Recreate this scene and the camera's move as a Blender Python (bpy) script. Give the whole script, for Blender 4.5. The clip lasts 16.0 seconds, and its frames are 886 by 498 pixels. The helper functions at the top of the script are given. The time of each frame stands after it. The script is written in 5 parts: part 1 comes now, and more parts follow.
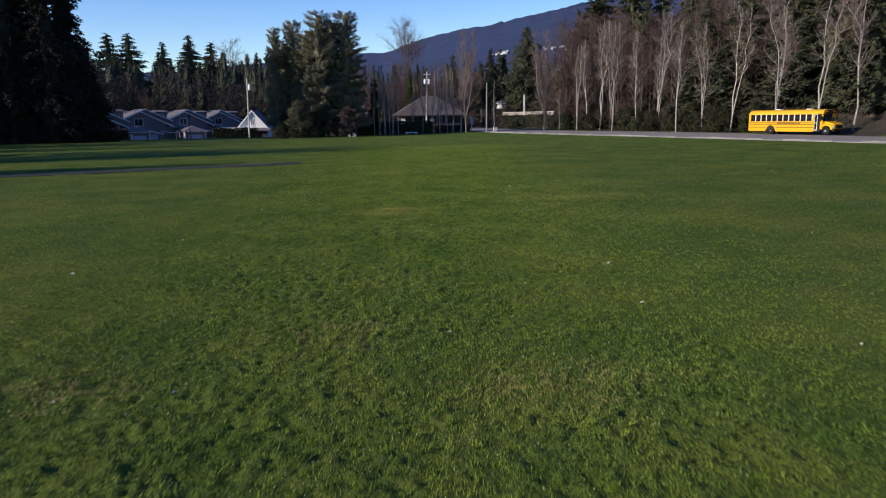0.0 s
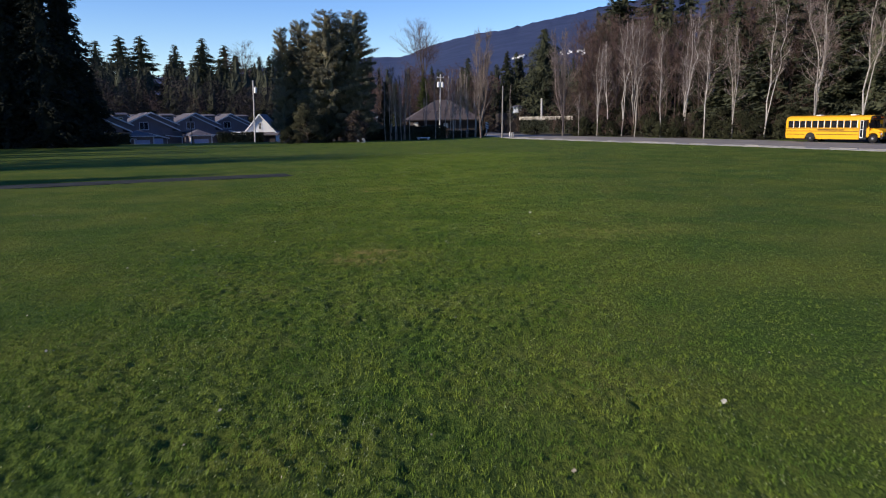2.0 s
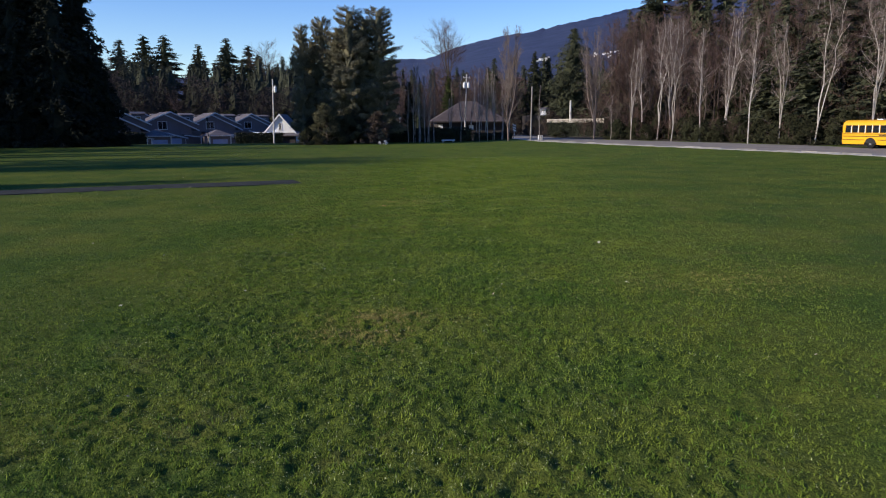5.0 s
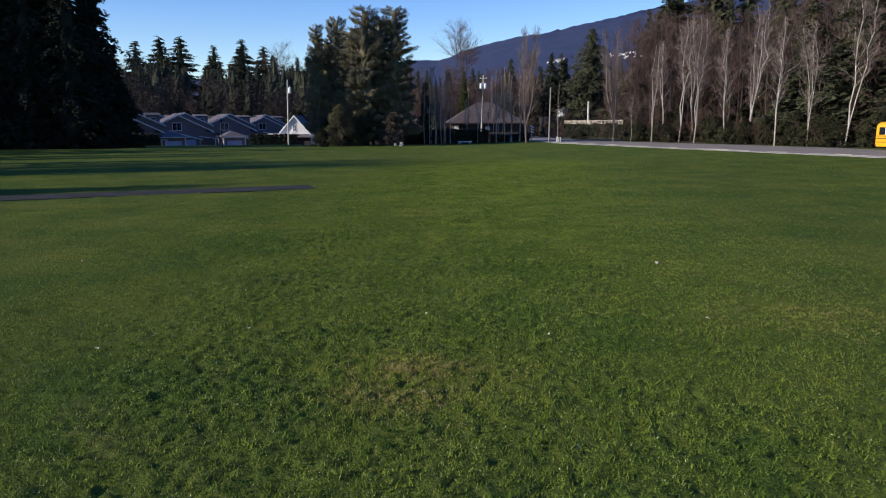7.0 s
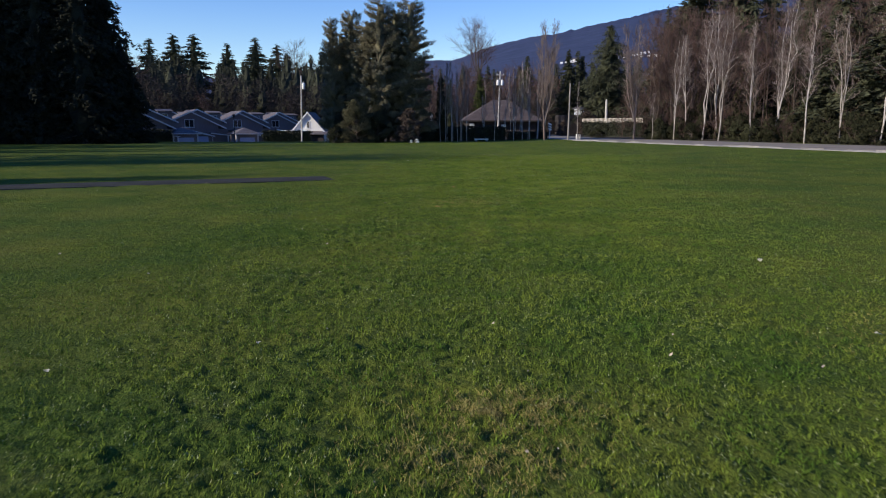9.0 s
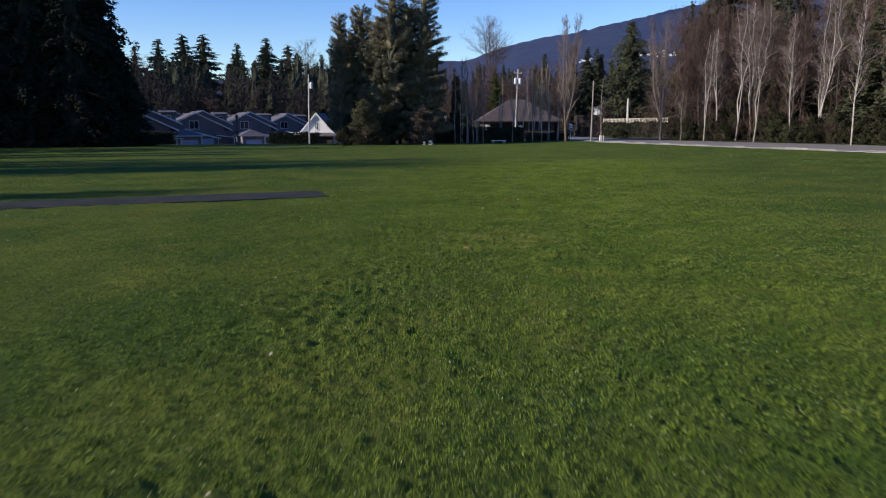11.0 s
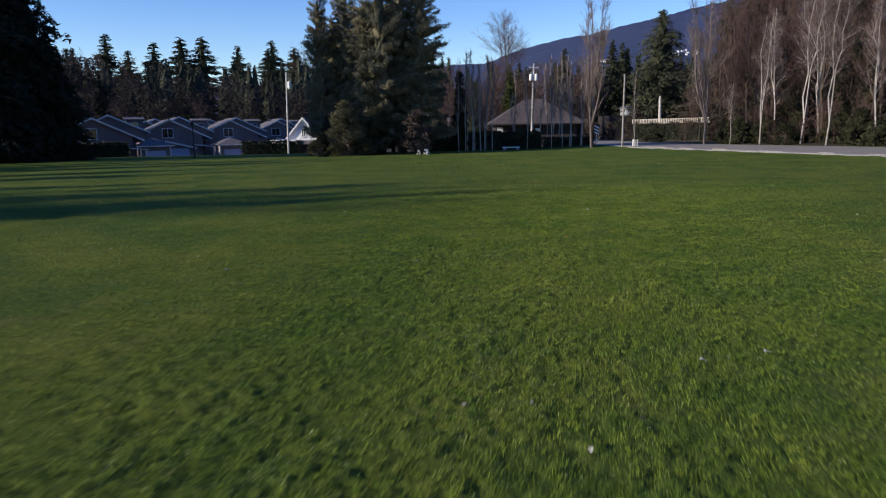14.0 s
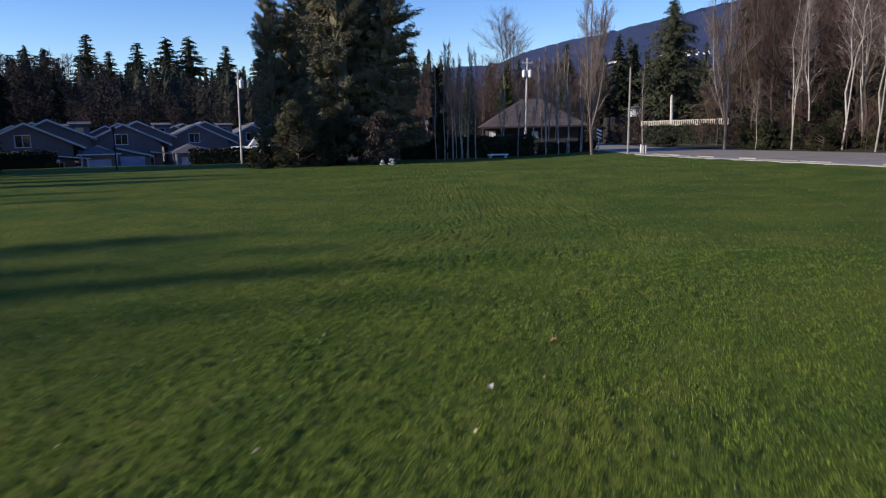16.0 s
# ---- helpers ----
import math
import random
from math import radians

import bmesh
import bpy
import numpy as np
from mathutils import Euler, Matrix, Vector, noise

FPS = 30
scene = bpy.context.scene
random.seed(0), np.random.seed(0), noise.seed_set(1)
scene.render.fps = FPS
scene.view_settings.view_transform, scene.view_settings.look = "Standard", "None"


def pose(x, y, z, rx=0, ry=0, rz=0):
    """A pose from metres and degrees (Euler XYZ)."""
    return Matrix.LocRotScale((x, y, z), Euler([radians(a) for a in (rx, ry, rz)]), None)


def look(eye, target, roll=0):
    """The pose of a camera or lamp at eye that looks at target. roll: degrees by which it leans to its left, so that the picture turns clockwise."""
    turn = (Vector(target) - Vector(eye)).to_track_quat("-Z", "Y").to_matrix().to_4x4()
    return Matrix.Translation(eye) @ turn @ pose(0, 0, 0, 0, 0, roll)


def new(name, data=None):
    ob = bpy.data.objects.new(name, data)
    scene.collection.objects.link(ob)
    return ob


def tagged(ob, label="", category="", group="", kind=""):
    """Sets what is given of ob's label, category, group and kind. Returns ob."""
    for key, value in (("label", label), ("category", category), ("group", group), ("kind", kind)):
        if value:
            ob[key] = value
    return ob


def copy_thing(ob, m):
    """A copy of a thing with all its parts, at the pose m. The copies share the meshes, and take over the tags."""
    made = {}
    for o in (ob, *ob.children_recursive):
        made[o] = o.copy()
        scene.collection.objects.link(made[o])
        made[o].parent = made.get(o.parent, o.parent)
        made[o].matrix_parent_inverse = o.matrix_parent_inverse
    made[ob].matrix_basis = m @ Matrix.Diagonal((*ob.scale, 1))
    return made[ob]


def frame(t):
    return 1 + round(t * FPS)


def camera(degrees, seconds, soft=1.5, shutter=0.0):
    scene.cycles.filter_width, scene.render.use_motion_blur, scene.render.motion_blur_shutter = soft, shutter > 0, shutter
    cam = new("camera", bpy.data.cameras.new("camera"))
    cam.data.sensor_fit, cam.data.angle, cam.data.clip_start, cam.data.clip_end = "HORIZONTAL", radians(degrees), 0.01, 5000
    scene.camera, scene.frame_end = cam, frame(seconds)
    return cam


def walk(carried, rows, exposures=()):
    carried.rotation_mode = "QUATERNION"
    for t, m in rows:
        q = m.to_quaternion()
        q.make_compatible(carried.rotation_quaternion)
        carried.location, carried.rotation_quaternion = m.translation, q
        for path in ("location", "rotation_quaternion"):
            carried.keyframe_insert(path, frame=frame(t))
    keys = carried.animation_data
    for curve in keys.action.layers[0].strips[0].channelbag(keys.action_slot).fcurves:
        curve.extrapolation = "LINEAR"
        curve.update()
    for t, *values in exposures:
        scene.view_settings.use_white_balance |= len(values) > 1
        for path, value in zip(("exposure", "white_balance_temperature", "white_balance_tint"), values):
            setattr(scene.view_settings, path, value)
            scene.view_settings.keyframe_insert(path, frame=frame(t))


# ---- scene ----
cam = camera(65.5, 16.0, 1.15, 0.34)
PATH = [
    (0, (0.152, -2.161, 2.78), (0.514, -0.23, 2.406), -0.9),
    (0.5, (0.535, -0.585, 2.832), (0.887, 1.349, 2.461), -0.9),
    (1, (0.997, 0.963, 2.837), (1.339, 2.899, 2.471), -0.9),
    (1.5, (1.373, 2.316, 2.878), (1.704, 4.255, 2.514), -0.8),
    (2, (1.697, 3.731, 2.87), (2.017, 5.672, 2.508), -0.7),
    (2.5, (1.893, 4.995, 2.835), (2.202, 6.938, 2.475), -0.7),
    (3, (2.008, 6.038, 2.795), (2.307, 7.983, 2.436), -0.6),
    (3.5, (2.112, 6.954, 2.775), (2.4, 8.9, 2.417), -0.5),
    (4, (2.185, 7.775, 2.747), (2.463, 9.723, 2.39), -0.4),
    (6.5, (2.088, 10.692, 2.869), (2.316, 12.647, 2.516), -0.2),
    (7, (2.02, 11.199, 2.824), (2.239, 13.156, 2.472), -0.2),
    (7.5, (1.912, 11.695, 2.699), (2.122, 13.652, 2.347), -0.1),
    (8, (1.793, 12.203, 2.555), (1.994, 14.162, 2.203), -0.1),
    (8.5, (1.686, 12.904, 2.407), (1.879, 14.864, 2.056), -0.1),
    (9, (1.603, 13.775, 2.243), (1.789, 15.735, 1.892), -0.0),
    (11.5, (2.093, 22.677, 2.29), (2.231, 24.642, 1.943), -0.4),
    (12, (2.59, 25.436, 2.345), (2.717, 27.402, 2.0), -0.6),
    (12.5, (3.249, 28.378, 2.389), (3.367, 30.344, 2.045), -0.6),
    (13, (3.945, 31.557, 2.394), (4.054, 33.525, 2.053), -0.7),
    (13.5, (4.72, 34.718, 2.379), (4.821, 36.686, 2.041), -0.8),
    (14, (5.644, 37.927, 2.43), (5.734, 39.896, 2.092), -1.0),
    (14.5, (6.64, 41.279, 2.421), (6.722, 43.249, 2.085), -1.0),
    (15, (7.749, 44.678, 2.447), (7.822, 46.648, 2.112), -1.1),
    (15.5, (9.007, 48.033, 2.522), (9.07, 50.005, 2.19), -1.1),
    (16, (10.26, 51.388, 2.696), (10.322, 53.36, 2.364), -1.3),
]
walk(cam, [(t, look(eye, target, roll)) for t, eye, target, roll in PATH], [(0, 0.25, 6450, 14), (16, 0.25, 6450, 14)])

# ---- light ----
SUN_EL, SUN_AZ = radians(21), math.atan2(-0.96, -0.28)   # height of the sun; bearing from +y towards +x
sun_dir = Vector((math.sin(SUN_AZ) * math.cos(SUN_EL), math.cos(SUN_AZ) * math.cos(SUN_EL), math.sin(SUN_EL)))
world = bpy.data.worlds.new("world")
scene.world = world
world.use_nodes = True
wn = world.node_tree.nodes
sky = wn.new("ShaderNodeTexSky")
sky.sky_type, sky.sun_disc, sky.sun_elevation, sky.sun_rotation = "NISHITA", False, SUN_EL, SUN_AZ
sky.air_density, sky.dust_density, sky.ozone_density = 1.0, 0.0, 3.0
wn["Background"].inputs[1].default_value = 0.15
deep = wn.new("ShaderNodeHueSaturation")
deep.inputs["Hue"].default_value, deep.inputs["Saturation"].default_value, deep.inputs["Value"].default_value = 0.52, 1.3, 1.05
world.node_tree.links.new(sky.outputs[0], deep.inputs["Color"])
world.node_tree.links.new(deep.outputs[0], wn["Background"].inputs[0])
sun = new("sun", bpy.data.lights.new("sun", "SUN"))
sun.data.energy, sun.data.angle, sun.data.color = 4.8, radians(1.1), (1.0, 0.90, 0.74)
sun.matrix_world = look(sun_dir * 100, (0, 0, 0))

# ---- materials ----


def mat(name, a, b, size=1.0, rough=0.8, bump=0.0, fine=8.0, metal=0.0, spec=0.3, island=0.0, obj_random=0.0, fine_amount=0.35, up=0.0, radial=0.0):
    """Two colours mixed by a coarse and a fine noise (size in metres), with relief; island and obj_random vary the brightness; up turns the shading of thin blades towards the sky, radial that of small leaves outwards from the stem."""
    m = bpy.data.materials.new(name)
    m.use_nodes = True
    n, k = m.node_tree.nodes, m.node_tree.links
    p = n["Principled BSDF"]
    co = n.new("ShaderNodeTexCoord")
    n1, n2 = n.new("ShaderNodeTexNoise"), n.new("ShaderNodeTexNoise")
    n1.inputs["Scale"].default_value, n2.inputs["Scale"].default_value = 1 / size, fine / size
    n1.inputs["Detail"].default_value, n2.inputs["Detail"].default_value = 4, 3
    for q in (n1, n2):
        k.new(co.outputs["Object"], q.inputs["Vector"])
    add = n.new("ShaderNodeMix")
    add.data_type = "FLOAT"
    add.inputs[0].default_value = fine_amount
    k.new(n1.outputs["Fac"], add.inputs[2]), k.new(n2.outputs["Fac"], add.inputs[3])
    ramp = n.new("ShaderNodeValToRGB")
    ramp.color_ramp.elements[0].position, ramp.color_ramp.elements[1].position = 0.36, 0.64
    ramp.color_ramp.elements[0].color, ramp.color_ramp.elements[1].color = (*a, 1), (*b, 1)
    k.new(add.outputs[0], ramp.inputs[0])
    col = ramp.outputs[0]
    for amount, out in ((island, "island"), (obj_random, "object")):
        if amount:
            src = n.new("ShaderNodeNewGeometry").outputs["Random Per Island"] if out == "island" else n.new("ShaderNodeObjectInfo").outputs["Random"]
            mr = n.new("ShaderNodeMapRange")
            mr.inputs[3].default_value, mr.inputs[4].default_value = 1 - amount, 1 + amount
            k.new(src, mr.inputs[0])
            hs = n.new("ShaderNodeHueSaturation")
            k.new(col, hs.inputs["Color"]), k.new(mr.outputs[0], hs.inputs["Value"])
            col = hs.outputs[0]
    k.new(col, p.inputs["Base Color"])
    p.inputs["Roughness"].default_value, p.inputs["Metallic"].default_value = rough, metal
    p.inputs["Specular IOR Level"].default_value = spec
    if bump:
        bp = n.new("ShaderNodeBump")
        bp.inputs["Strength"].default_value, bp.inputs["Distance"].default_value = min(1, bump), 0.02 * size
        k.new(n2.outputs["Fac"], bp.inputs["Height"]), k.new(bp.outputs[0], p.inputs["Normal"])
    if up:
        sc, tilt = n.new("ShaderNodeVectorMath"), n.new("ShaderNodeVectorMath")
        sc.operation, tilt.operation = "SCALE", "ADD"
        sc.inputs["Scale"].default_value = 1 - up
        tilt.inputs[1].default_value = (0, 0, up)
        k.new(n.new("ShaderNodeNewGeometry").outputs["Normal"], sc.inputs[0])
        unit = n.new("ShaderNodeVectorMath")
        unit.operation = "NORMALIZE"
        k.new(sc.outputs[0], tilt.inputs[0]), k.new(tilt.outputs[0], unit.inputs[0]), k.new(unit.outputs[0], p.inputs["Normal"])
    if radial:
        flat, unit, lift, mix, last = [n.new("ShaderNodeVectorMath") for _ in range(5)]
        flat.operation, unit.operation, lift.operation, mix.operation, last.operation = "MULTIPLY", "NORMALIZE", "ADD", "MULTIPLY_ADD", "NORMALIZE"
        flat.inputs[1].default_value, lift.inputs[1].default_value, mix.inputs[1].default_value = (1, 1, 0), (0, 0, 0.3), (1 - radial,) * 3
        turn, part_of = n.new("ShaderNodeVectorTransform"), n.new("ShaderNodeVectorMath")
        turn.vector_type, turn.convert_from, turn.convert_to, part_of.operation = "NORMAL", "OBJECT", "WORLD", "SCALE"
        part_of.inputs["Scale"].default_value = radial
        k.new(co.outputs["Object"], flat.inputs[0]), k.new(flat.outputs[0], unit.inputs[0]), k.new(unit.outputs[0], lift.inputs[0])
        k.new(lift.outputs[0], turn.inputs[0]), k.new(turn.outputs[0], part_of.inputs[0])
        k.new(n.new("ShaderNodeNewGeometry").outputs["Normal"], mix.inputs[0]), k.new(part_of.outputs[0], mix.inputs[2])
        k.new(mix.outputs[0], last.inputs[0]), k.new(last.outputs[0], p.inputs["Normal"])
    return m


def glass_dark(name):
    m = mat(name, (0.012, 0.014, 0.018), (0.02, 0.022, 0.026), 1.0, 0.08, spec=0.6)
    return m


M_YELLOW = mat("bus_yellow", (0.72, 0.350, 0.006), (0.80, 0.395, 0.008), 1.5, 0.35, fine=30, spec=0.5)
M_BLACK = mat("black_paint", (0.012, 0.012, 0.013), (0.022, 0.022, 0.022), 0.5, 0.5)
M_RUBBER = mat("rubber", (0.010, 0.010, 0.011), (0.018, 0.018, 0.018), 0.2, 0.9, spec=0.1, bump=0.3)
M_STEEL = mat("steel", (0.35, 0.35, 0.36), (0.5, 0.5, 0.5), 0.3, 0.45, metal=0.7)
M_WHITE = mat("white_paint", (0.72, 0.72, 0.70), (0.82, 0.82, 0.80), 1.2, 0.55)
M_GLASS = glass_dark("dark_glass")
M_LAMP = mat("lamp_glass", (0.65, 0.66, 0.68), (0.8, 0.8, 0.8), 0.1, 0.15, spec=0.6)
M_AMBER = mat("amber_lens", (0.6, 0.12, 0.01), (0.7, 0.18, 0.02), 0.1, 0.25)
M_ASPHALT = mat("asphalt", (0.20, 0.178, 0.150), (0.29, 0.262, 0.222), 3.0, 0.95, bump=0.4, fine=40, spec=0.08)
M_ASPHALT_DARK = mat("old_asphalt", (0.030, 0.031, 0.027), (0.054, 0.055, 0.049), 1.2, 0.95, spec=0.08, bump=0.5, fine=30)
M_GRAVEL = mat("gravel", (0.22, 0.21, 0.19), (0.42, 0.40, 0.37), 0.5, 0.95, bump=0.8, fine=10)
M_CONCRETE = mat("concrete", (0.35, 0.34, 0.32), (0.5, 0.49, 0.46), 0.8, 0.9, bump=0.3)
M_POLE = mat("weathered_pole_wood", (0.42, 0.40, 0.37), (0.58, 0.56, 0.52), 0.4, 0.85, bump=0.4, fine=6)
M_POLE_GREY = mat("grey_pole_wood", (0.20, 0.182, 0.162), (0.32, 0.295, 0.265), 0.4, 0.85, bump=0.4, fine=6)
M_SIDING = mat("blue_grey_siding", (0.150, 0.122, 0.130), (0.195, 0.162, 0.168), 2.0, 0.75)
M_ROOF = mat("grey_shingles", (0.090, 0.080, 0.084), (0.150, 0.136, 0.140), 0.6, 0.9, bump=0.5, fine=5)
M_ROOF_BROWN = mat("brown_grey_shingles", (0.062, 0.048, 0.045), (0.105, 0.084, 0.078), 0.9, 0.9, bump=0.5, fine=5)
M_TRIM = mat("dull_white_trim", (0.56, 0.535, 0.525), (0.68, 0.655, 0.64), 1.2, 0.6)
M_GARAGE = mat("pale_blue_door", (0.33, 0.36, 0.52), (0.40, 0.43, 0.58), 1.0, 0.5)
M_DARKWALL = mat("dark_wood_wall", (0.030, 0.025, 0.023), (0.052, 0.044, 0.040), 0.8, 0.85, bump=0.3)
M_BARK = mat("dark_bark", (0.05, 0.04, 0.032), (0.10, 0.08, 0.065), 0.35, 0.9, bump=0.6, fine=5)
M_BIRCH = mat("pale_birch_bark", (0.20, 0.172, 0.150), (0.50, 0.46, 0.41), 0.8, 0.8, bump=0.4, fine=5, obj_random=0.2)
M_TWIG = mat("brown_twigs", (0.060, 0.036, 0.029), (0.112, 0.070, 0.056), 2.0, 0.9, island=0.3, obj_random=0.25)
M_TWIG_PALE = mat("pale_twigs", (0.125, 0.096, 0.082), (0.230, 0.182, 0.156), 2.0, 0.9, island=0.3, obj_random=0.2)
M_TWIG_BIRCH = mat("birch_twigs", (0.098, 0.074, 0.064), (0.185, 0.143, 0.125), 2.0, 0.9, island=0.35, obj_random=0.2)
M_CONIFER = mat("conifer_needles", (0.030, 0.034, 0.021), (0.068, 0.073, 0.042), 3.0, 0.9, spec=0.05, island=0.3, obj_random=0.25, radial=0.35)
# Darker copy of the conifer needles: the stand's deep shade is in the colour.
M_FIR_SHADED = mat("shaded_fir_needles", (0.014, 0.016, 0.012), (0.030, 0.033, 0.023), 3.0, 0.9, spec=0.05, island=0.25, obj_random=0.2, radial=0.35)
M_FARWOOD = mat("far_wood_needles", (0.025, 0.028, 0.020), (0.054, 0.058, 0.038), 3.0, 0.9, spec=0.05, island=0.3, up=0.3)
# Dark tone carries the shade over the brown woods; M_TWIG serves lit ones.
M_FARBROWN_SHADED = mat("shaded_far_brown_wood", (0.028, 0.024, 0.021), (0.054, 0.045, 0.039), 6.0, 0.9, spec=0.05, island=0.25, up=0.4)
M_PINE = mat("pine_needles", (0.084, 0.080, 0.050), (0.190, 0.170, 0.106), 2.5, 0.9, spec=0.05, island=0.35, obj_random=0.15, radial=0.5)
M_HEDGE = mat("hedge_leaves", (0.015, 0.018, 0.010), (0.033, 0.038, 0.020), 1.0, 0.7, island=0.4)
M_SHRUB = mat("evergreen_shrub", (0.034, 0.035, 0.020), (0.074, 0.070, 0.040), 1.5, 0.9, spec=0.05, island=0.35, obj_random=0.3, radial=0.5)
M_UNDER = mat("undergrowth_leaves", (0.018, 0.020, 0.011), (0.042, 0.043, 0.022), 1.5, 0.9, spec=0.05, island=0.3, obj_random=0.3, radial=0.5)
M_ARBOR = mat("arborvitae_sprays", (0.030, 0.042, 0.012), (0.070, 0.082, 0.024), 1.5, 0.9, spec=0.1, island=0.4)
M_REDBUSH = mat("red_brown_twigs", (0.048, 0.036, 0.027), (0.080, 0.058, 0.044), 1.5, 0.9, island=0.4)

# ---- mesh helpers ----


class Geo:
    """Vertices and faces of one mesh."""

    def __init__(self):
        self.v, self.f = [], []

    def add(self, verts, faces):
        o = len(self.v)
        self.v.extend(tuple(p) for p in verts)
        self.f.extend(tuple(i + o for i in f) for f in faces)
        return self

    def box(self, x0, y0, z0, x1, y1, z1, bevel=0.0):
        b = bevel
        if not b:
            v = [(x, y, z) for z in (z0, z1) for y in (y0, y1) for x in (x0, x1)]
            return self.add(v, [(0, 2, 3, 1), (4, 5, 7, 6), (0, 1, 5, 4), (2, 6, 7, 3), (0, 4, 6, 2), (1, 3, 7, 5)])
        ring = lambda z, e: [(x0 + e, y0 + b, z), (x0 + b, y0 + e, z), (x1 - b, y0 + e, z), (x1 - e, y0 + b, z), (x1 - e, y1 - b, z), (x1 - b, y1 - e, z), (x0 + b, y1 - e, z), (x0 + e, y1 - b, z)]
        v = ring(z0, b * 0.6) + ring(z0 + b, 0) + ring(z1 - b, 0) + ring(z1, b * 0.6)
        f = [(7, 6, 5, 4, 3, 2, 1, 0), tuple(range(24, 32))]
        for k in range(3):
            f += [(8 * k + i, 8 * k + (i + 1) % 8, 8 * k + 8 + (i + 1) % 8, 8 * k + 8 + i) for i in range(8)]
        return self.add(v, f)

    def prism(self, poly, axis, a, b):
        """A polygon of (u, w) pairs drawn out from a to b along axis x, y or z."""
        put = {"x": lambda u, w, s: (s, u, w), "y": lambda u, w, s: (u, s, w), "z": lambda u, w, s: (u, w, s)}[axis]
        n = len(poly)
        v = [put(u, w, a) for u, w in poly] + [put(u, w, b) for u, w in poly]
        return self.add(v, [tuple(range(n))[::-1], tuple(range(n, 2 * n))] + [(i, (i + 1) % n, n + (i + 1) % n, n + i) for i in range(n)])

    def tube(self, pts, radii, n=6, caps=True):
        pts = [Vector(p) for p in pts]
        v, f = [], []
        for i, p in enumerate(pts):
            d = (pts[min(i + 1, len(pts) - 1)] - pts[max(i - 1, 0)]).normalized()
            s = d.orthogonal().normalized()
            t = d.cross(s)
            v += [p + float(radii[i]) * (math.cos(2 * math.pi * k / n) * s + math.sin(2 * math.pi * k / n) * t) for k in range(n)]
        for i in range(len(pts) - 1):
            f += [(i * n + k, i * n + (k + 1) % n, (i + 1) * n + (k + 1) % n, (i + 1) * n + k) for k in range(n)]
        if caps:
            f += [tuple(range(n))[::-1], tuple(range(len(v) - n, len(v)))]
        return self.add(v, f)

    def disc(self, c, axis, r, depth, n=20):
        a = Vector(c)
        d = Vector({"x": (1, 0, 0), "y": (0, 1, 0), "z": (0, 0, 1)}[axis]) * depth / 2
        return self.tube([a - d, a - d * 0.8, a + d * 0.8, a + d], [r * 0.94, r, r, r * 0.94], n)

    def mesh(self, name):
        me = bpy.data.meshes.new(name)
        me.from_pydata(self.v, [], self.f)
        bm = bmesh.new()
        bm.from_mesh(me)
        bmesh.ops.recalc_face_normals(bm, faces=bm.faces)
        bm.to_mesh(me)
        bm.free()
        return me


def part(name, geo, material, parent=None, label=""):
    me = geo.mesh(name) if isinstance(geo, Geo) else geo
    if not me.materials:
        me.materials.append(material)
    ob = new(name, me)
    ob.parent = parent
    return tagged(ob, label)


def thing(name, label, category, group="", kind="", m=None):
    ob = new(name)
    ob.empty_display_size = 0.2
    if m is not None:
        ob.matrix_basis = m
    return tagged(ob, label, category, group, kind)


def tri_mesh(name, verts, tris, smooth=False):
    """A mesh from numpy arrays."""
    verts, tris = np.asarray(verts, np.float32), np.asarray(tris, np.int32)
    me = bpy.data.meshes.new(name)
    me.vertices.add(len(verts))
    me.vertices.foreach_set("co", verts.ravel())
    me.loops.add(tris.size)
    me.loops.foreach_set("vertex_index", tris.ravel())
    me.polygons.add(len(tris))
    me.polygons.foreach_set("loop_start", np.arange(0, tris.size, tris.shape[1], dtype=np.int32))
    me.polygons.foreach_set("use_smooth", np.full(len(tris), smooth))
    me.update(calc_edges=True)
    return me


def sprays(rng, pos, out, size, droop=0.3, wide=0.5):
    """Leaf sprays: one pointed blade at each pos, growing along out."""
    n = len(pos)
    out = out + rng.normal(0, 0.45, (n, 3))
    out[:, 2] -= droop
    out /= np.linalg.norm(out, axis=1, keepdims=True) + 1e-9
    side = np.cross(out, rng.normal(0, 1, (n, 3)))
    side /= np.linalg.norm(side, axis=1, keepdims=True) + 1e-9
    L = (size * rng.uniform(0.6, 1.4, n))[:, None]
    a, c = pos - 0.35 * out * L, pos + 0.65 * out * L
    v = np.stack([a + side * L * wide * 0.5, a - side * L * wide * 0.5, c], 1).reshape(-1, 3)
    return v, np.arange(n * 3).reshape(-1, 3)


def inner_mass(rng, h, r, power, low, rings, sides):
    """The dense, ragged inside of a conifer's crown."""
    z = np.linspace(low, 0.97, rings)
    turn = np.linspace(0, 2 * np.pi, sides + 1)[:-1]
    rad = r * (1 - z)[:, None] ** power * rng.uniform(0.35, 1.35, (rings, sides))
    v = np.stack([rad * np.cos(turn), rad * np.sin(turn), (z * h)[:, None] + rng.normal(0, h * 0.014, (rings, sides))], 2).reshape(-1, 3)
    a = (np.arange(rings - 1)[:, None] * sides + np.arange(sides)[None]).ravel()
    b = (np.arange(rings - 1)[:, None] * sides + (np.arange(sides)[None] + 1) % sides).ravel()
    return v, np.concatenate([np.stack([a, b, b + sides], 1), np.stack([a, b + sides, a + sides], 1)])


